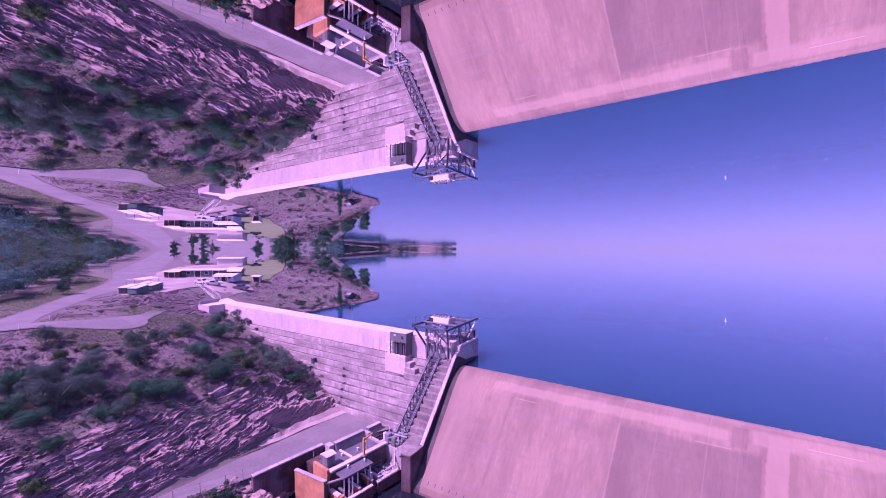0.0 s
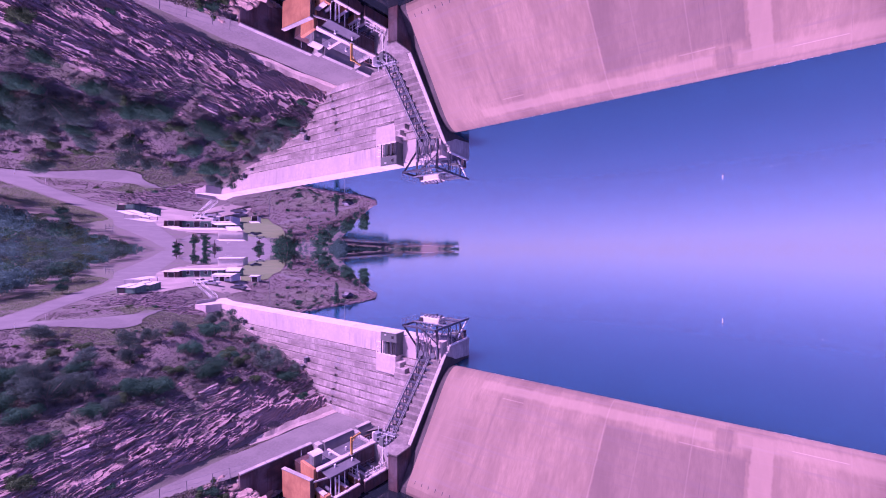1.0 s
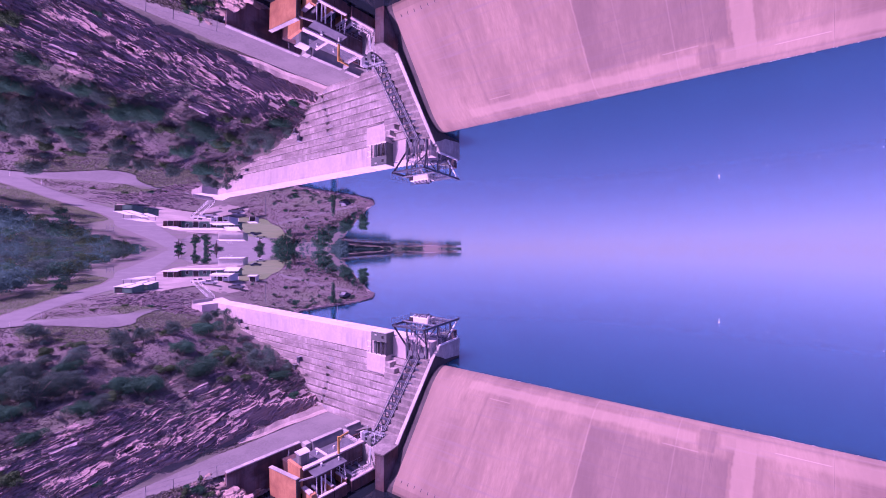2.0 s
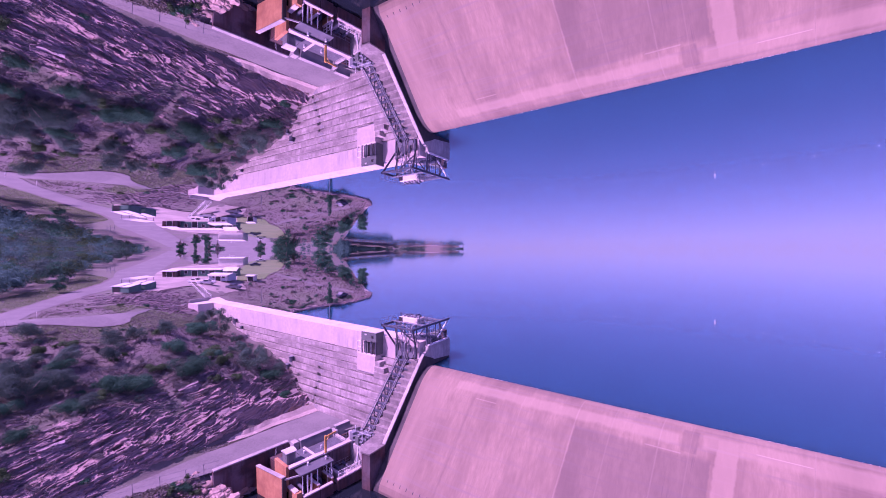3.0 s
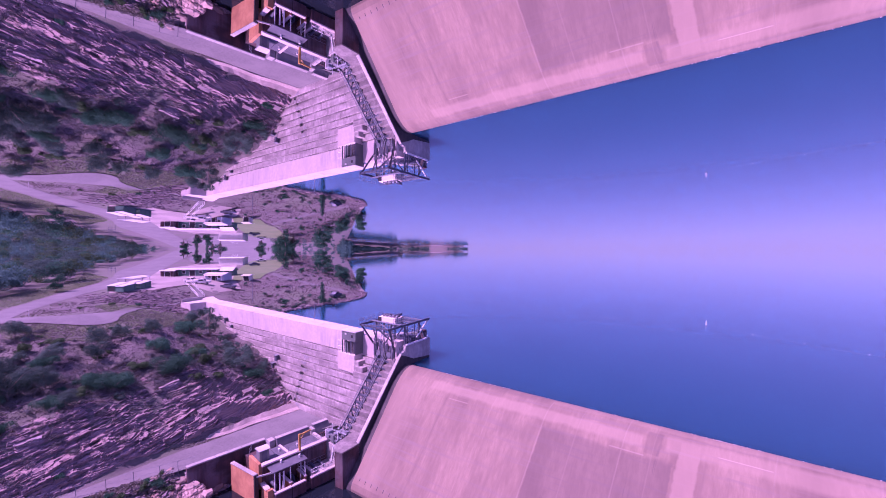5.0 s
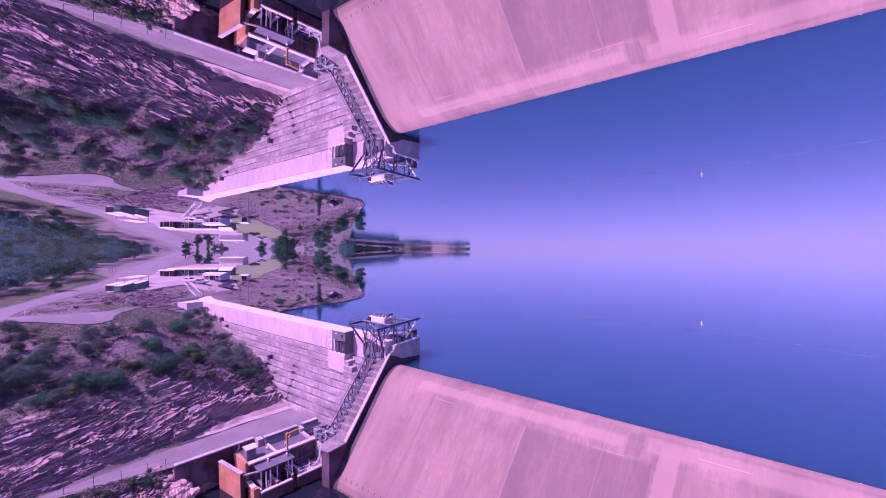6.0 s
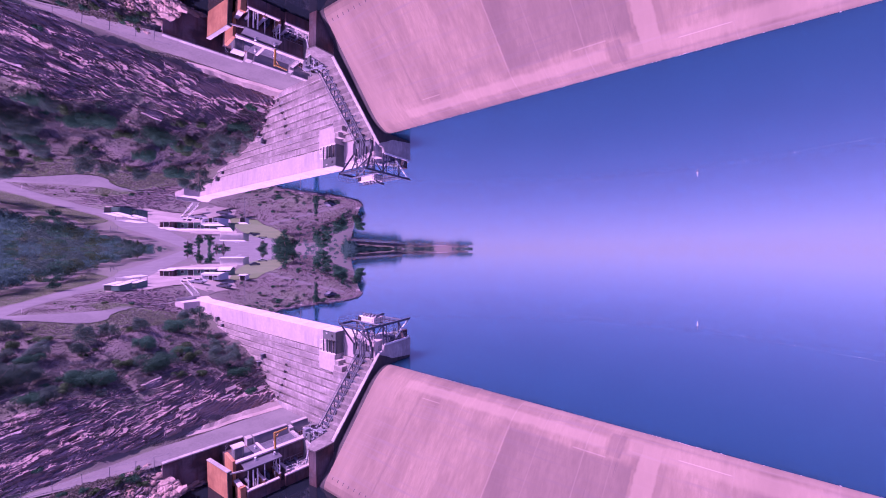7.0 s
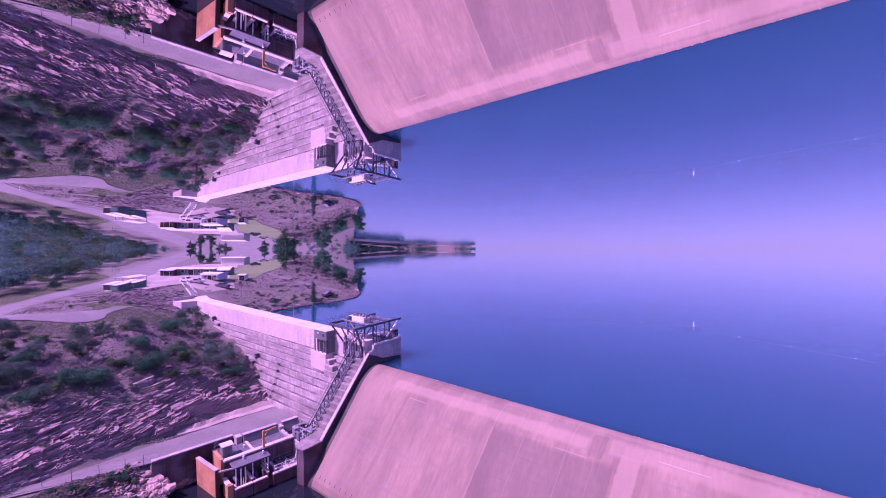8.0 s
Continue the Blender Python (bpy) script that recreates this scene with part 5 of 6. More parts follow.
def ledge_mesh(seed):
    """A stack of thin rock beds with broken edges, each set back from the one below."""
    r = random.Random(seed)
    bm = bmesh.new()
    z = -0.8
    back = 0.0
    long, wide = r.uniform(1.6, 3.4), r.uniform(0.8, 1.5)
    for k in range(r.randint(5, 8)):
        th = r.uniform(0.12, 0.42)
        n = 9
        y0, y1 = -long * r.uniform(0.7, 1.1), long * r.uniform(0.7, 1.1)
        edge = [(wide - back + r.uniform(-0.28, 0.28), y0 + (y1 - y0) * i / (n - 1) + r.uniform(-0.12, 0.12)) for i in range(n)]
        outline = edge + [(-wide, y1), (-wide, y0)]
        lo = [bm.verts.new((x, y, z)) for x, y in outline]
        hi = [bm.verts.new((x - r.uniform(0, 0.08), y, z + th + r.uniform(-0.03, 0.03))) for x, y in outline]
        bm.faces.new(lo[::-1])
        bm.faces.new(hi)
        for i in range(len(outline)):
            j = (i + 1) % len(outline)
            bm.faces.new((lo[i], lo[j], hi[j], hi[i]))
        z += th - 0.01
        back += r.uniform(0.05, 0.35)
    bmesh.ops.triangulate(bm, faces=[f for f in bm.faces if len(f.verts) > 4])
    bmesh.ops.recalc_face_normals(bm, faces=bm.faces)
    me = bpy.data.meshes.new("rock_ledge")
    bm.to_mesh(me)
    bm.free()
    me.materials.append(M["rock"])
    return me


def rock_face():
    """The cut's bedded face: beds of uneven thickness that climb along the road, broken by joints and fading into soil."""
    ys_ = ladder([(5, 0.11), (56, 1)])
    xs_ = ladder([(-69.5, 0.1), (-66, 0.055), (-57.3, 1)])
    vs, fs = [], []
    for y in ys_:
        for x in xs_:
            z = land(x, y)
            w = 0.5 * noise.noise((x * 0.2, y * 0.1, z * 0.2))
            w += 0.1 * noise.noise((x * 1.3, y * 0.7, 3.0))
            s = z - 0.13 * y + 0.1 * x + w
            k1, k2 = math.floor(s / 0.38), math.floor(s / 0.12)
            big = noise.cell((k1 * 1.7 + 0.5, y / 2.7 + 3.7 * noise.cell((k1 + 0.5, 2.5, 0.5)), 0.5)) - 0.4
            small = noise.cell((k2 * 1.3 + 0.5, y / 1.2 + 2.9 * noise.cell((k2 + 0.5, 5.5, 0.5)), 1.5)) - 0.5
            step = 0.2 * (s / 0.38 - k1) + 0.06 * (s / 0.12 - k2)
            show = noise.noise((y * 0.085, x * 0.17, 31.0)) + 0.55 * noise.noise((y * 0.24, x * 0.4, 12.0))
            show += 0.42 * ease(-67, -62.5, x) + 0.2 * ease(40, 53, y) - 0.06
            show += 0.22 * ease(-63, -60.5, x) + 0.3 * ease(-61.5, -60, x) * ease(38, 32, y)
            rib = math.exp(-((x + 59.3 - 0.05 * (y - 45)) / 0.9) ** 2) * ease(37, 42, y) * ease(55.5, 53, y)
            show = max(ease(-0.02, 0.3, show), rib) * ease(-57.3, -57.9, x) * ease(-69.5, -67.5, x) * ease(56, 54.5, y) * ease(5, 7, y)
            d = show * (0.24 + 0.25 * big + 0.2 * small - 0.6 * step) - 0.32 * (1 - show)
            d += 0.3 * show * ease(-62.5, -60.5, x)
            d += 0.75 * rib * (1 - 0.3 * big)
            d += (0.09 * noise.noise((x * 2.3, y * 1.1, z * 2.3)) + 0.07 * noise.noise((x * 5.0, y * 3.1, z * 5.0))) * show
            vs.append((x + 0.72 * d, y + 0.1 * small * show, z + 0.69 * d))
    nx_ = len(xs_)
    fs = [(j * nx_ + i, j * nx_ + i + 1, (j + 1) * nx_ + i + 1, (j + 1) * nx_ + i) for j in range(len(ys_) - 1) for i in range(nx_ - 1)]
    me = bpy.data.meshes.new("bedded_face")
    me.from_pydata(vs, [], fs)
    me.materials.append(M["strata"])
    ob = new("bedded_face", me)
    ob.parent = rock_cut
    return ob


rock_face()
ledges = [ledge_mesh(70 + i) for i in range(9)]
for i in range(14):
    y = rnd.uniform(8, 53)
    x = rnd.uniform(-64.6, -58.6) + 0.04 * (30 - y)
    ob = new("rock_ledge", rnd.choice(ledges))
    ob.parent = rock_cut
    s = 0.2 + 0.25 * rnd.random() ** 1.6
    ob.matrix_world = pose(x, y, land(x, y) - 0.1, rnd.gauss(8, 4), rnd.gauss(12, 8), rnd.gauss(-4, 8)) @ Matrix.Scale(s, 4)
for x, y, s in ((-58.6, 49.5, 0.8), (-59.5, 44.5, 0.7), (-60.2, 51.0, 0.7), (-61.5, 47.0, 0.6), (-59.6, 38.5, 0.6)):
    ob = new("rock_ledge", ledges[int(y) % 9])
    ob.parent = rock_cut
    ob.matrix_world = pose(x, y, land(x, y) + 0.1, 8, 14, -6) @ Matrix.Scale(s, 4)

# beds stand in sets of a few parallel slabs, each a little above and behind the last
for i in range(34):
    y0 = rnd.uniform(9, 54)
    x0 = rnd.uniform(-64.8, -58.2) + 0.05 * (30 - y0)
    if noise.noise((x0 * 0.3, y0 * 0.16, 2)) < -0.06 or (y0 < 24 and rnd.random() < 0.5):
        continue
    big = 0.4 + 0.45 * rnd.random() ** 1.9
    turn = rnd.gauss(-5, 7)
    for k in range(rnd.randint(3, 7)):
        x, y = x0 - 0.34 * k * big ** 0.5 + rnd.gauss(0, 0.1), y0 + rnd.gauss(0, 0.9) * big
        ob = new("rock_slab", rnd.choice(rocks))
        ob.parent = rock_cut
        s = big * rnd.uniform(0.55, 1.15)
        ob.matrix_world = pose(x, y, land(x, y) + 0.06 * s, rnd.gauss(8, 4), rnd.gauss(18, 14), turn + rnd.gauss(0, 4)) @ Matrix.Diagonal(
            (s * rnd.uniform(0.5, 1.2), s * rnd.uniform(0.7, 2.3), s * rnd.uniform(0.6, 1.4), 1))
heap = thing("rock_heap", "heap of pale broken rock below the retaining wall", "rocks", (0, 0, 0))
for x, y, q in ((-49.6, 35.2, 0.9), (-48.2, 33.6, 1.0), (-49.3, 32.0, 0.9), (-50.2, 33.4, 0.8), (-47.2, 35.3, 0.9), (-50.6, 31.2, 0.8), (-48.8, 34.6, 1.0), (-47.6, 34.3, 0.8), (-48.4, 31.4, 0.8), (-47.4, 32.8, 0.9)):
    ob = lay_rock(rnd.choice(boulders), x, y, 1, heap)
    ob.matrix_world = ob.matrix_world @ Matrix.Diagonal((q * 1.3, q * 1.6, q * 0.8, 1))
for i in range(190):
    x, y = rnd.uniform(-52.5, -46.2), rnd.uniform(27.5, 37)
    if x > -50.4 or y < 31:
        lay_rock(rnd.choice(boulders), x, y, 0.25 + 0.6 * rnd.random() ** 1.6, heap)


def scatter(name, label, category, material, spots, maker):
    vs, fs = [], []
    for spot in spots:
        maker(vs, fs, spot)
    me = bpy.data.meshes.new(name)
    me.from_pydata(vs, [], fs)
    me.materials.append(M[material])
    return tagged(new(name, me), label, category, kind="stuff")


def shard(vs, fs, spot):
    x, y, z, s = spot
    k = len(vs)
    l, w, h = s * rnd.uniform(1.0, 4.0), s * rnd.uniform(0.2, 0.6), s * rnd.uniform(0.18, 0.5)
    m = pose(x, y, z, rnd.gauss(8, 9), rnd.gauss(15, 20), rnd.gauss(-5, 16))
    for a in (-1, 1):
        for b in (-1, 1):
            for c in (-1, 1):
                j = rnd.uniform(0.6, 1.15)
                vs.append(tuple(m @ Vector((a * w * j, b * l * rnd.uniform(0.6, 1.1), c * h * j))))
    for q in ((0, 1, 3, 2), (4, 6, 7, 5), (0, 4, 5, 1), (2, 3, 7, 6), (0, 2, 6, 4), (1, 5, 7, 3)):
        fs.append(tuple(k + i for i in q))


spots = []
for i in range(5200):
    y = rnd.uniform(6, 55)
    x = rnd.uniform(-68.5, -57.2) if i % 4 else rnd.gauss(-63, 4)
    if x > -57.4 or noise.noise((x * 0.25, y * 0.12, 9)) < -0.28:
        continue
    spots.append((x, y, land(x, y) + 0.03, 0.04 + 0.2 * rnd.random() ** 2.2))
for i in range(700):
    x, y = rnd.uniform(-54.5, -46.5), rnd.uniform(24, 37)
    if x > -50.4 or (y < 31 and x > -52):
        spots.append((x, y, land(x, y) + 0.02, rnd.uniform(0.08, 0.35)))
for i in range(900):
    y = rnd.uniform(72, 112)
    x = smooth_table(SHORE, y) - abs(rnd.gauss(0.4, 0.8))
    spots.append((x, y, land(x, y) + 0.03, rnd.uniform(0.1, 0.4)))
for i in range(2600):
    x, y = rnd.gauss(-110, 5), rnd.gauss(49, 6)
    if off_main(x, y) > 1 and off_line(x, y, TRACK) > 4 and not inside(x, y, YARD):
        spots.append((x, y, land(x, y) + 0.02, 0.06 + 0.26 * rnd.random() ** 2))
scatter("rubble", "broken stone and rock shards on the slopes", "rubble", "rock", spots, shard)


# ---- plants ----
def leaf_cloud(lobes, count, size, seed, shell=0.35):
    """Loose leaf sprays on and in a few rounded lobes (x, y, z, rx, rz)."""
    r = np.random.RandomState(seed)
    wts = np.array([l[3] ** 2 for l in lobes])
    pick = r.choice(len(lobes), count, p=wts / wts.sum())
    d = r.normal(size=(count, 3))
    d /= np.linalg.norm(d, axis=1)[:, None]
    d[:, 2] = np.where(d[:, 2] < -0.55, -d[:, 2], d[:, 2])
    lob = np.array(lobes)[pick]
    rad = 1 - shell * r.rand(count) ** 1.6 + 0.16 * r.normal(size=count) * (r.rand(count) < 0.4)
    pos = lob[:, :3] + d * rad[:, None] * lob[:, [3, 3, 4]]
    a = np.cross(d + 0.5 * r.normal(size=(count, 3)), r.normal(size=(count, 3)))
    a /= np.linalg.norm(a, axis=1)[:, None]
    b = np.cross(d + 0.35 * r.normal(size=(count, 3)), a)
    b /= np.linalg.norm(b, axis=1)[:, None] + 1e-6
    s = size * (0.55 + 0.9 * r.rand(count))[:, None]
    quad = np.stack([pos - a * s * 0.5, pos + b * s * 0.33, pos + a * s * 0.5, pos - b * s * 0.33], 1).reshape(-1, 3)
    return quad


def quads_mesh(name, quad, material):
    me = bpy.data.meshes.new(name)
    k = len(quad) // 4
    me.from_pydata(quad.tolist(), [], [tuple(range(4 * i, 4 * i + 4)) for i in range(k)])
    me.materials.append(M[material])
    return me


def plant_kind(name, label, category, material, lobes, count, size, seed, trunk=0.0, stem=0.07):
    """One plant to copy: stems, and a crown of leaf sprays round a dense heart."""
    r = random.Random(seed)
    ob = thing(name, label, category, (0, 0, -60))
    bm = bmesh.new()
    if trunk:
        top = Vector((r.uniform(-0.15, 0.15), r.uniform(-0.15, 0.15), trunk))
        rod(bm, (0, 0, -0.3), top, stem, 7, stem * 0.7)
    else:
        top = Vector((0, 0, 0.1))
    for x, y, z, rx, rz in lobes:
        rod(bm, top, (x, y, z + rz * 0.3), stem * 0.6, 5, stem * 0.2)
    part("trunk" if trunk else "stems", bm, "bark", ob)
    me = quads_mesh("crown", leaf_cloud(lobes, count, size, seed), material)
    c = new("crown", me)
    c.parent = ob
    return ob


def lobes_for(seed, n, spread, low, high, r0, r1, flat):
    r = random.Random(seed)
    out = []
    for i in range(n):
        a, d = r.uniform(0, 6.28), spread * math.sqrt(r.random())
        q = r.uniform(r0, r1)
        out.append((d * math.cos(a), d * math.sin(a), r.uniform(low, high), q, q * flat))
    return out


KINDS = {}
KINDS["grey"] = [plant_kind("shrub_tree", "grey-green feathery shrub on the dry slope", "shrub", "leaf_grey",
                            lobes_for(10 + i, 9, 0.62, 0.45, 1.25, 0.28, 0.5, 0.85), 12000, 0.036, 10 + i, 0.4, 0.05) for i in range(3)]
KINDS["dark"] = [plant_kind("bush", "dense dark green bush on the slope", "bush", "leaf_dark",
                            lobes_for(20 + i, 9, 0.68, 0.2, 0.62, 0.28, 0.48, 0.75), 12000, 0.038, 20 + i, 0.0, 0.04) for i in range(3)]
KINDS["olive"] = [plant_kind("bush", "low olive-green bush among dry grass", "bush", "leaf_olive",
                             lobes_for(30 + i, 7, 0.65, 0.2, 0.6, 0.25, 0.42, 0.7), 7000, 0.052, 30 + i, 0.0, 0.04) for i in range(2)]
KINDS["dry"] = [plant_kind("dry_shrub", "leafless purple-brown dry shrub on the slope", "shrub", "twig",
                           lobes_for(60 + i, 8, 0.6, 0.2, 0.7, 0.25, 0.45, 0.8), 3800, 0.05, 60 + i, 0.0, 0.03) for i in range(3)]
KINDS["tree"] = [plant_kind("tree", "tall dark green gum tree with an uneven crown", "tree", "leaf_dark",
                            lobes_for(40 + i, 13, 0.33, 0.26, 1.0, 0.13, 0.25, 0.8), 9000, 0.024, 40 + i, 0.25, 0.03) for i in range(3)]
KINDS["sparse"] = [plant_kind("young_gum_tree", "young thin gum tree with open foliage beside the dam", "tree", "leaf_grey",
                              lobes_for(90 + i, 12, 0.22, 0.3, 0.98, 0.08, 0.15, 1.0), 2600, 0.03, 90 + i, 0.45, 0.022) for i in range(2)]
KINDS["column"] = [plant_kind("slim_tree", "slim upright dark tree", "tree", "leaf_dark",
                              [(0.03 * math.sin(k * 2), 0.03 * math.cos(k * 3), 0.18 + 0.1 * k, 0.13 - 0.006 * k, 0.12) for k in range(9)], 2500, 0.03, 50, 0.2, 0.02)]


def plant(kind, x, y, size, rnd_, tall=1.0):
    src = rnd_.choice(KINDS[kind])
    s = size * rnd_.uniform(0.8, 1.0)
    return copy_thing(src, pose(x, y, land(x, y) - 0.05 * size, 0, 0, rnd_.uniform(0, 360)) @ Matrix.Diagonal((s, s, s * tall * rnd_.uniform(0.85, 1.1), 1)))


prnd = random.Random(8)
for x, y, r in ((-87.6, 21.3, 2.6), (-74.1, 17.7, 3.0), (-72.6, 16.3, 2.8), (-70.1, 17.8, 3.2), (-76.4, 23.7, 2.4), (-70.2, 21.6, 2.8), (-79.6, 30.4, 2.5),
                (-75.4, 29.1, 2.4), (-79.2, 33.6, 2.3), (-67.8, 48.6, 3.2), (-74.6, 50.3, 1.9), (-64.5, 22.7, 1.8), (-97.2, 55.6, 2.0),
                (-65.8, 52.6, 1.7), (-71.0, 52.5, 1.8)):
    plant("grey", x, y, r, prnd, 1.1)
for x, y, r in ((-77.7, 16.1, 2.4), (-76.0, 14.2, 2.9), (-75.6, 22.4, 2.3), (-66.8, 28.1, 4.2), (-68.9, 26.0, 2.6), (-73.4, 37.1, 2.8),
                (-67.8, 37.3, 4.2), (-64.1, 16.1, 1.9), (-64.4, 49.7, 2.8), (-60.6, 50.0, 1.8), (-67.6, 30.0, 3.0), (-65.8, 21.3, 2.4), (-71.4, 41.9, 2.8),
                (-82.8, 46.5, 3.3), (-68.8, 15.3, 2.3), (-72.2, 14.1, 3.0), (-72.5, 20.2, 2.6), (-88.5, 47.5, 2.2), (-58.6, 20.5, 1.0), (-51.8, 28.0, 0.9), (-51.0, 28.7, 1.3), (-52.2, 23.7, 0.8), (-53.2, 21.6, 0.9)):
    plant("dark", x, y, r, prnd)
for x, y, r in ((-81.8, 25.1, 1.9), (-82.5, 40.1, 1.4), (-72.3, 43.0, 2.8), (-70.2, 32.9, 2.2), (-61.4, 12.9, 2.2), (-63.2, 43.0, 2.1), (-68.8, 43.5, 2.5),
                (-63.4, 39.1, 1.7), (-66.8, 24.6, 1.6), (-81.0, 21.5, 2.1), (-80.4, 37.8, 1.6), (-52.5, 29.6, 0.8), (-50.0, 29.5, 1.1), (-51.4, 27.1, 0.9), (-51.2, 24.7, 1.1)):
    plant("olive", x, y, r, prnd)
for i in range(5):
    x, y = prnd.uniform(-90, -64.5), prnd.uniform(10, 54)
    if off_line(x, y, TRACK) > 5:
        plant(prnd.choice(("dark", "dark", "grey")), x, y, prnd.uniform(1.0, 2.0), prnd)
# a thin spread of smaller bushes over slope, verge and peninsula
made = 0
while made < 52:
    x, y = prnd.uniform(-112, -60), prnd.uniform(8, 56)
    if off_main(x, y) < 1.5 or off_line(x, y, TRACK) < 4.5 or inside(x, y, YARD) or (x > -66 and prnd.random() < 0.8):
        continue
    plant(prnd.choice(("dark", "olive", "olive", "grey")), x, y, prnd.uniform(0.35, 0.95), prnd)
    made += 1
made = 0
while made < 230:
    x, y = prnd.uniform(-90, -58.8), prnd.uniform(8, 56)
    if off_line(x, y, TRACK) < 4.5 or (x < -72 and prnd.random() < 0.45):
        continue
    plant("dry", x, y, 0.4 + 1.1 * prnd.random() ** 1.5, prnd, 0.75)
    made += 1
made = 0
while made < 50:
    y = prnd.uniform(68, 130)
    x = smooth_table(SHORE, y) - prnd.uniform(2, 34)
    if inside(x, y, LAWN) or inside(x, y, YARD) or land(x, y) < 0.5:
        continue
    plant("dry", x, y, prnd.uniform(0.6, 1.9), prnd, 0.45)
    made += 1
made = 0
while made < 60:
    y = prnd.uniform(68, 150)
    x = smooth_table(SHORE, y) - prnd.uniform(1, 45)
    if inside(x, y, LAWN) or inside(x, y, YARD) or land(x, y) < 0.3:
        continue
    plant(prnd.choice(("dark", "olive", "grey")), x, y, prnd.uniform(0.4, 1.0), prnd)
    made += 1
# darker brush along the peninsula's bank behind the dam
made = 0
while made < 46:
    y = prnd.uniform(66, 100)
    x = smooth_table(SHORE, y) - 1.0 - 9 * prnd.random() ** 1.5
    if land(x, y) > 0.2 and not inside(x, y, YARD):
        plant(prnd.choice(("dark", "dry", "grey")), x, y, prnd.uniform(0.5, 1.3), prnd, 0.8)
        made += 1
for x, y, h in ((-153.6, 114.5, 10), (-160, 119, 12), (-168, 121.5, 11), (-155.4, 120.5, 9), (-162, 126, 11), (-175, 128, 10), (-131.2, 116.3, 5), (-128.7, 119.3, 6),
                (-138, 122, 6), (-119.5, 119, 7), (-116.5, 116, 6), (-112, 112, 4), (-106.5, 110.5, 3), (-150, 136, 7), (-158, 140, 8), (-170, 146, 8), (-143, 130, 6), (-137.8, 105.5, 3.4), (-121.2, 101.6, 3.0), (-121, 121.5, 6), (-124, 124, 7), (-113.5, 121.5, 4.5), (-116.5, 125.3, 5), (-120, 129, 5.5), (-124, 133, 6), (-129, 138, 6), (-133, 142, 7),
                (-183.8, 92.4, 5), (-232, 122, 6), (-181.2, 95.3, 4), (-186, 98, 5), (-213.5, 117, 8), (-184, 122, 8)):
    plant("tree", x, y, h, prnd)
for x, y, h in ((-255.8, 170, 10), (-244, 87, 9), (-131, 35.0, 6), (-190.7, 95.0, 5), (-240, 112, 7), (-225, 104, 6),
                (-250, 230, 10), (-262, 225, 10), (-270, 240, 12)):
    plant("tree", x, y, h, prnd)
for x, y, h in ((-87.4, 53.0, 7.4), (-80.2, 51.6, 2.6), (-74.2, 51.6, 3.0)):
    plant("sparse", x, y, h, prnd)
plant("grey", -94.2, 52.0, 2.6, prnd)
plant("column", -92.3, 88.0, 7.2, prnd)
plant("column", -186.5, 93.5, 8, prnd)
plant("column", -189.5, 99.5, 8, prnd)
# thin dry weeds rooted in the joints of the steps
srnd = random.Random(5)
for x, i in ((-57.9, 4), (-57.2, 5), (-57.5, 5), (-57.0, 6), (-56.7, 7), (-57.2, 7), (-56.5, 8), (-56.9, 8), (-56.2, 9)):
    z = foot_z - rise * i
    copy_thing(KINDS["dry"][i % 3], pose(x + srnd.gauss(0, 0.2), front - tread * (i + 1) + 0.2, z - 0.05, 0, 0, 40 * i)
               @ Matrix.Diagonal((srnd.uniform(0.25, 0.5), 0.3, srnd.uniform(0.35, 0.8), 1)))
for group in KINDS.values():
    for src in group:
        for o in (*src.children_recursive, src):
            bpy.data.objects.remove(o)


# woods beyond the hilltop road and on the far shore
def woods(name, label, spots, count, size, seed, material):
    r = random.Random(seed)
    clouds = []
    for i, (x, y, h) in enumerate(spots):
        lobes = [(lx * h, ly * h, lz * h, rx * h, rz * h) for lx, ly, lz, rx, rz in lobes_for(seed * 50 + i, 6, 0.3, 0.45, 0.85, 0.16, 0.28, 0.8)]
        q = leaf_cloud(lobes, count, size * h, seed * 1000 + i)
        q += np.array((x, y, land(x, y) - 0.15 * h))
        clouds.append(q)
    ob = new(name, quads_mesh(name, np.concatenate(clouds), material))
    return tagged(ob, label, "woods", kind="stuff")


scrub = []
sr = random.Random(31)
while len(scrub) < 640:
    x, y = sr.uniform(-74, -58.4), sr.uniform(8, 56)
    if x > -61.5 and sr.random() < 0.55 or noise.noise((x * 0.2, y * 0.15, 21)) < -0.15:
        continue
    scrub.append((x, y, sr.uniform(0.5, 1.5)))
woods("scrub", "bare mauve-brown scrub between the rocks", scrub, 260, 0.06, 6, "twig")
shore_scrub = []
while len(shore_scrub) < 160:
    y = sr.uniform(68, 150)
    x = smooth_table(SHORE, y) - sr.uniform(1.5, 45)
    if not inside(x, y, LAWN) and not inside(x, y, YARD) and land(x, y) > 0.3:
        shore_scrub.append((x, y, sr.uniform(0.5, 1.3)))
woods("scrub", "low dry scrub on the peninsula", shore_scrub, 200, 0.07, 7, "twig")


def main_y(x):
    rows = sorted(MAIN)
    return smooth_table(rows, x)


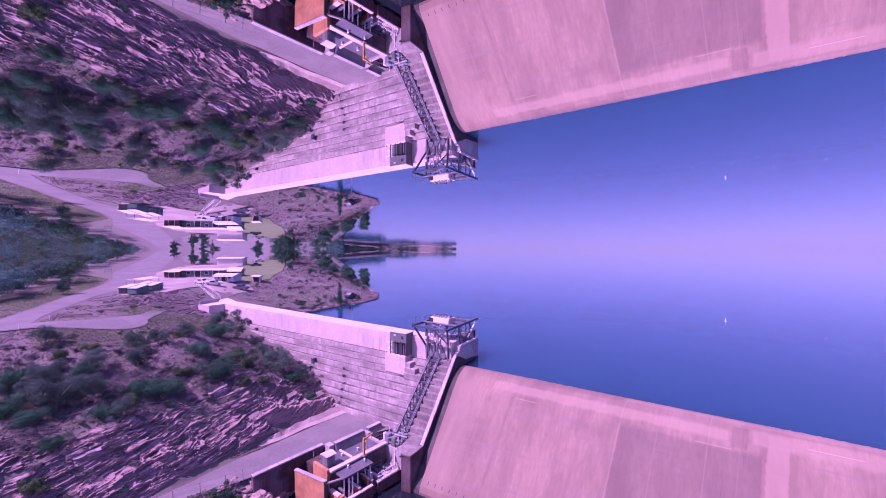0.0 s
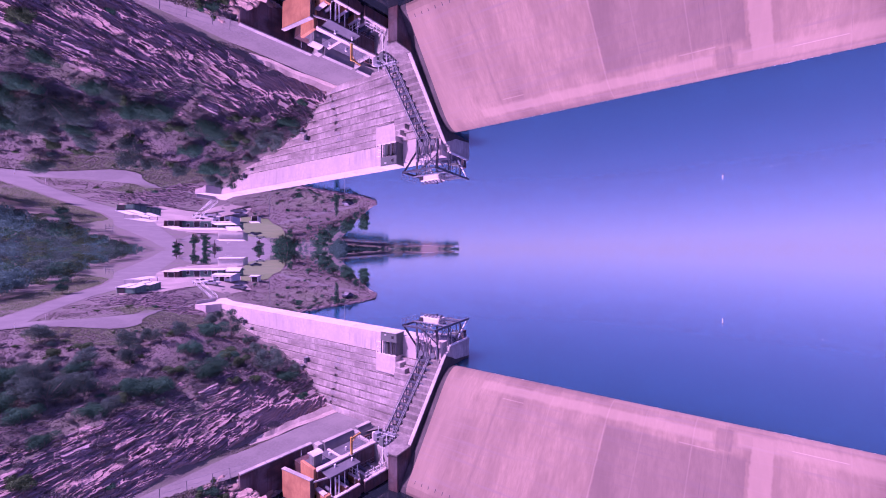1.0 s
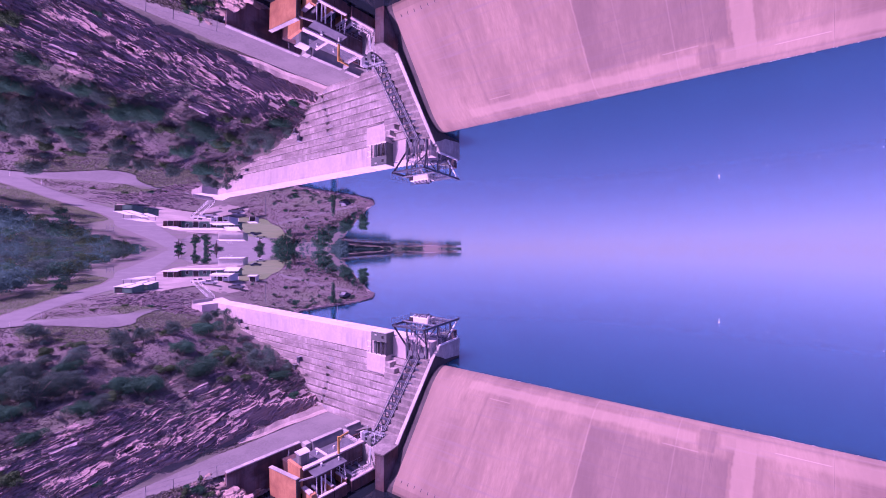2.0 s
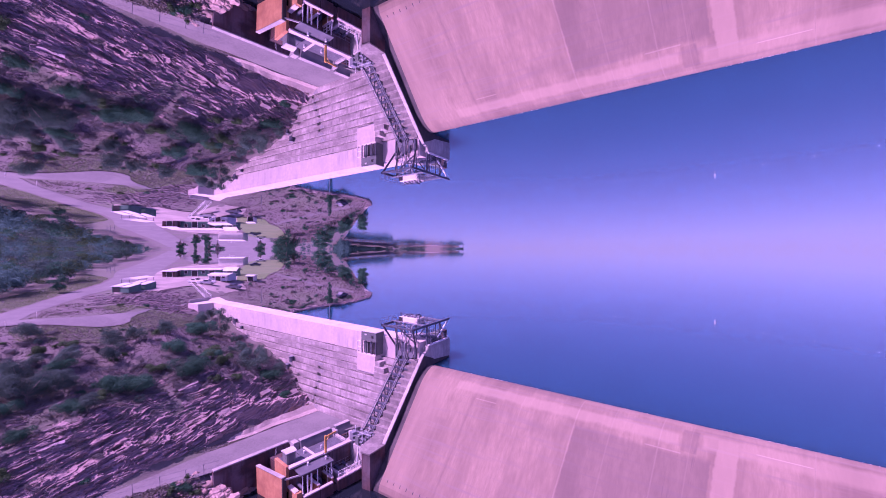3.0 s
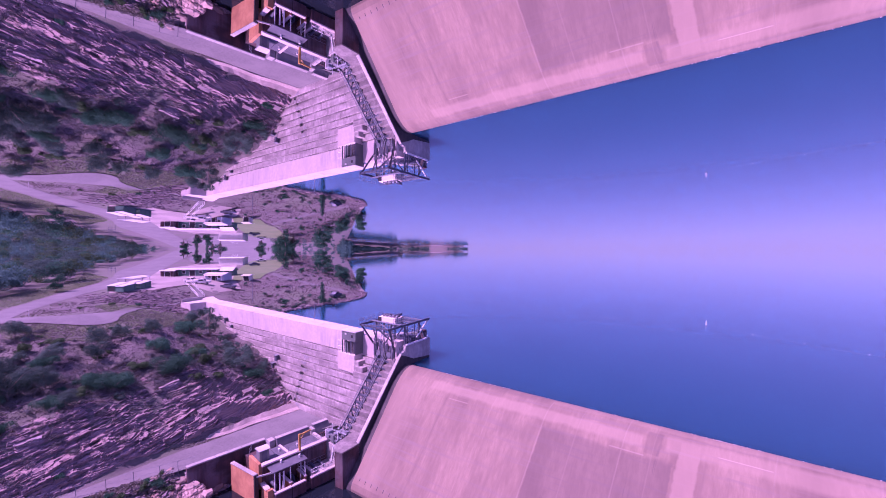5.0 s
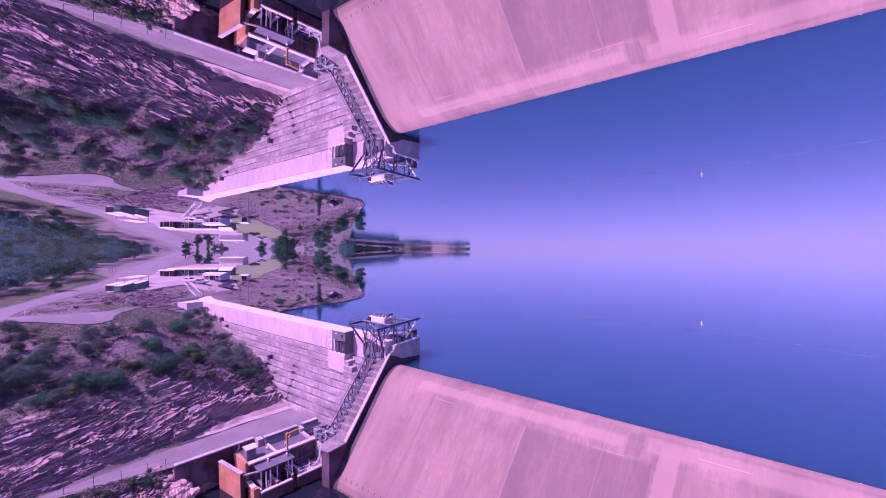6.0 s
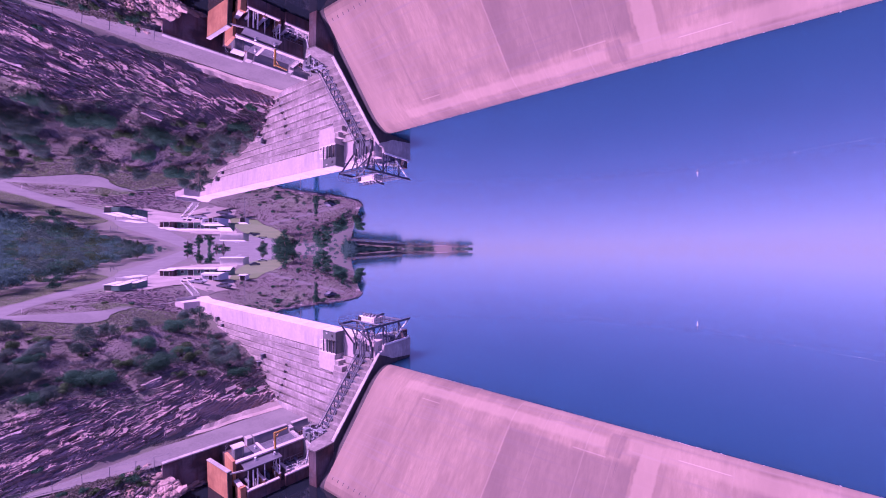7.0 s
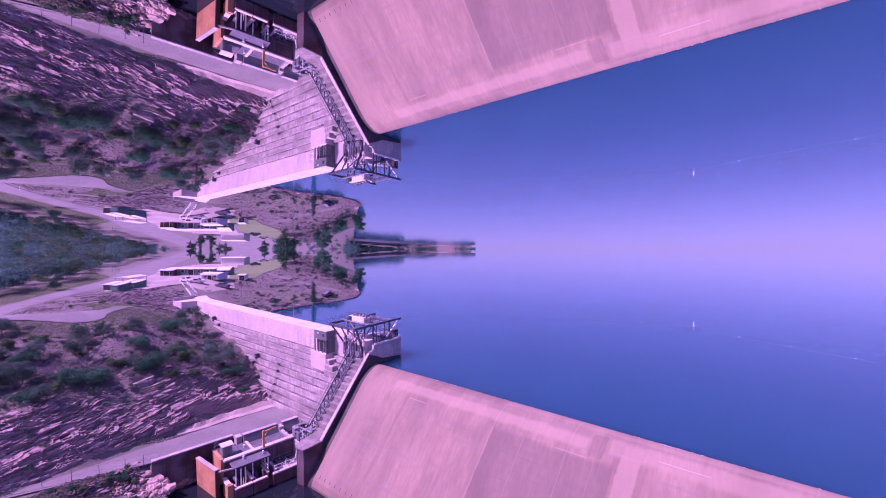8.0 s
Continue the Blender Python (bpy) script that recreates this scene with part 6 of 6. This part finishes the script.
wr = random.Random(21)
tones = {"leaf_wood": [], "leaf_grey": [], "leaf_olive": [], "leaf_dark": []}
while sum(map(len, tones.values())) < 820:
    x = -wr.uniform(128, 420)
    lo, hi = -x * 0.08, main_y(x) - 9
    y = hi - (hi - lo) * wr.random() ** 1.4
    if off_main(x, y) < 8:
        continue
    tones[wr.choices(list(tones), (4, 4, 2, 2))[0]].append((x, y, wr.uniform(3.5, 8.5)))
for k, (tone, label) in enumerate(zip(tones, ("dense dark green woodland beyond the road", "grey-green open woodland beyond the road",
                                              "olive-green trees in the woodland beyond the road", "deep green trees in the woodland beyond the road"))):
    woods("woodland", label, tones[tone], 620, 0.05, 11 + k, tone)
far = []
for i in range(300):
    y = wr.uniform(205, 372)
    if noise.noise((y * 0.06, 4.0, 1.0)) < wr.uniform(-0.5, 0.15) and y > 285:
        continue
    x = smooth_table(SHORE, y) - 0.5 - abs(wr.gauss(1.0, 3.0))
    far.append((x, y, wr.uniform(6, 11) if y < 290 else wr.uniform(3, 9) * (0.75 + 0.6 * noise.noise((y * 0.04, 9.0, 1.0)))))
for i in range(42):
    y = wr.uniform(120, 230)
    x = smooth_table(SHORE, y) - wr.uniform(6, 45)
    if not inside(x, y, LAWN) and not inside(x, y, PARK):
        far.append((x, y, wr.uniform(2.5, 5)))
woods("woodland", "trees along the far lake shore", far, 300, 0.07, 5, "leaf_wood")


def tuft(vs, fs, spot):
    x, y, z, s = spot
    for i in range(3):
        a = rnd.uniform(0, 6.28)
        dx, dy = math.cos(a) * s * 0.5, math.sin(a) * s * 0.5
        lx, ly = rnd.gauss(0, 0.75) * s, rnd.gauss(0, 0.75) * s
        k = len(vs)
        vs += [(x - dx, y - dy, z - 0.05), (x + dx, y + dy, z - 0.05), (x + dx * 0.6 + lx, y + dy * 0.6 + ly, z + s * rnd.uniform(0.5, 1.0)),
               (x - dx * 0.6 + lx, y - dy * 0.6 + ly, z + s * rnd.uniform(0.5, 1.0))]
        fs.append((k, k + 1, k + 2, k + 3))


def bare(x, y):
    return off_main(x, y) < 0.5 or inside(x, y, SPUR) or off_line(x, y, FOOTWAY) < 0.9 or inside(x, y, YARD) or inside(x, y, LAWN) or inside(x, y, PARK)


spots = []
for i in range(46000):
    x, y = rnd.uniform(-112, -58), rnd.uniform(6, 57)
    if bare(x, y) or (x > -65 and rnd.random() < 0.6):
        continue
    if noise.noise((x * 0.18, y * 0.18, 4)) > rnd.uniform(-0.6, 0.5):
        spots.append((x, y, land(x, y), rnd.uniform(0.05, 0.15)))
for i in range(14000):
    y = rnd.uniform(66, 150)
    x = smooth_table(SHORE, y) - rnd.uniform(1.5, 60)
    if not bare(x, y):
        spots.append((x, y, land(x, y), rnd.uniform(0.07, 0.15)))
for i in range(1500):
    x, y = rnd.uniform(-54.5, -49), rnd.uniform(20, 31)
    if x > -52.4 + 0.35 * (y - 29):
        spots.append((x, y, land(x, y), rnd.uniform(0.15, 0.4)))
scatter("dry_grass", "dry straw-coloured grass and low scrub", "grass", "straw", spots, tuft)

# rough grass between the rock face and the low road
spots = []
for i in range(5200):
    t = rnd.random()
    y = 8 + 33 * t
    x = smooth_table(sorted((b, a) for a, b in LOW_ROAD), y) - 3.2 - 1.7 * rnd.random() ** 1.3
    spots.append((x, y, max(land(x, y), -10.0), rnd.uniform(0.05, 0.14)))
scatter("verge_grass", "olive-brown rough grass at the foot of the rock face", "grass", "straw", spots, tuft)

# green grass on the verges of the hilltop road and below the track
spots = []
for i in range(90000):
    x, y = rnd.uniform(-185, -78), rnd.uniform(6, 53)
    d = off_main(x, y)
    verge = 0.6 < d < 10 and y < main_y(x) and rnd.random() < 1.4 - d / 9
    d = off_line(x, y, TRACK)
    if not verge and not (1.5 < d < 10 and x > -93 and y > 20) and not (1.0 < off_line(x, y, FOOTWAY) < 9 and x > -104 and y > 36):
        continue
    if noise.noise((x * 0.15, y * 0.15, 11)) > rnd.uniform(-1.0, 0.1):
        spots.append((x, y, land(x, y), rnd.uniform(0.08, 0.19)))
scatter("verge_grass", "olive-green rough grass on the road verges", "grass", "verge", spots, tuft)

# low purple-brown heath that covers the bare ground of slope and peninsula
spots = []
for i in range(24000):
    x, y = rnd.uniform(-96, -63), rnd.uniform(7, 56)
    if not bare(x, y) and noise.noise((x * 0.22, y * 0.22, 14)) > rnd.uniform(-0.9, 0.15):
        spots.append((x, y, land(x, y), rnd.uniform(0.05, 0.14)))
scatter("heath", "low purple-brown scrub over the dry ground", "scrub", "heath", spots, tuft)
spots = []
for i in range(34000):
    y = rnd.uniform(66, 160)
    x = smooth_table(SHORE, y) - rnd.uniform(1.5, 55)
    if not bare(x, y) and noise.noise((x * 0.07, y * 0.16, 15)) > rnd.uniform(-0.8, 0.1):
        spots.append((x, y, land(x, y), rnd.uniform(0.07, 0.17)))
scatter("heath", "low red-brown scrub over the peninsula", "scrub", "shore_heath", spots, tuft)
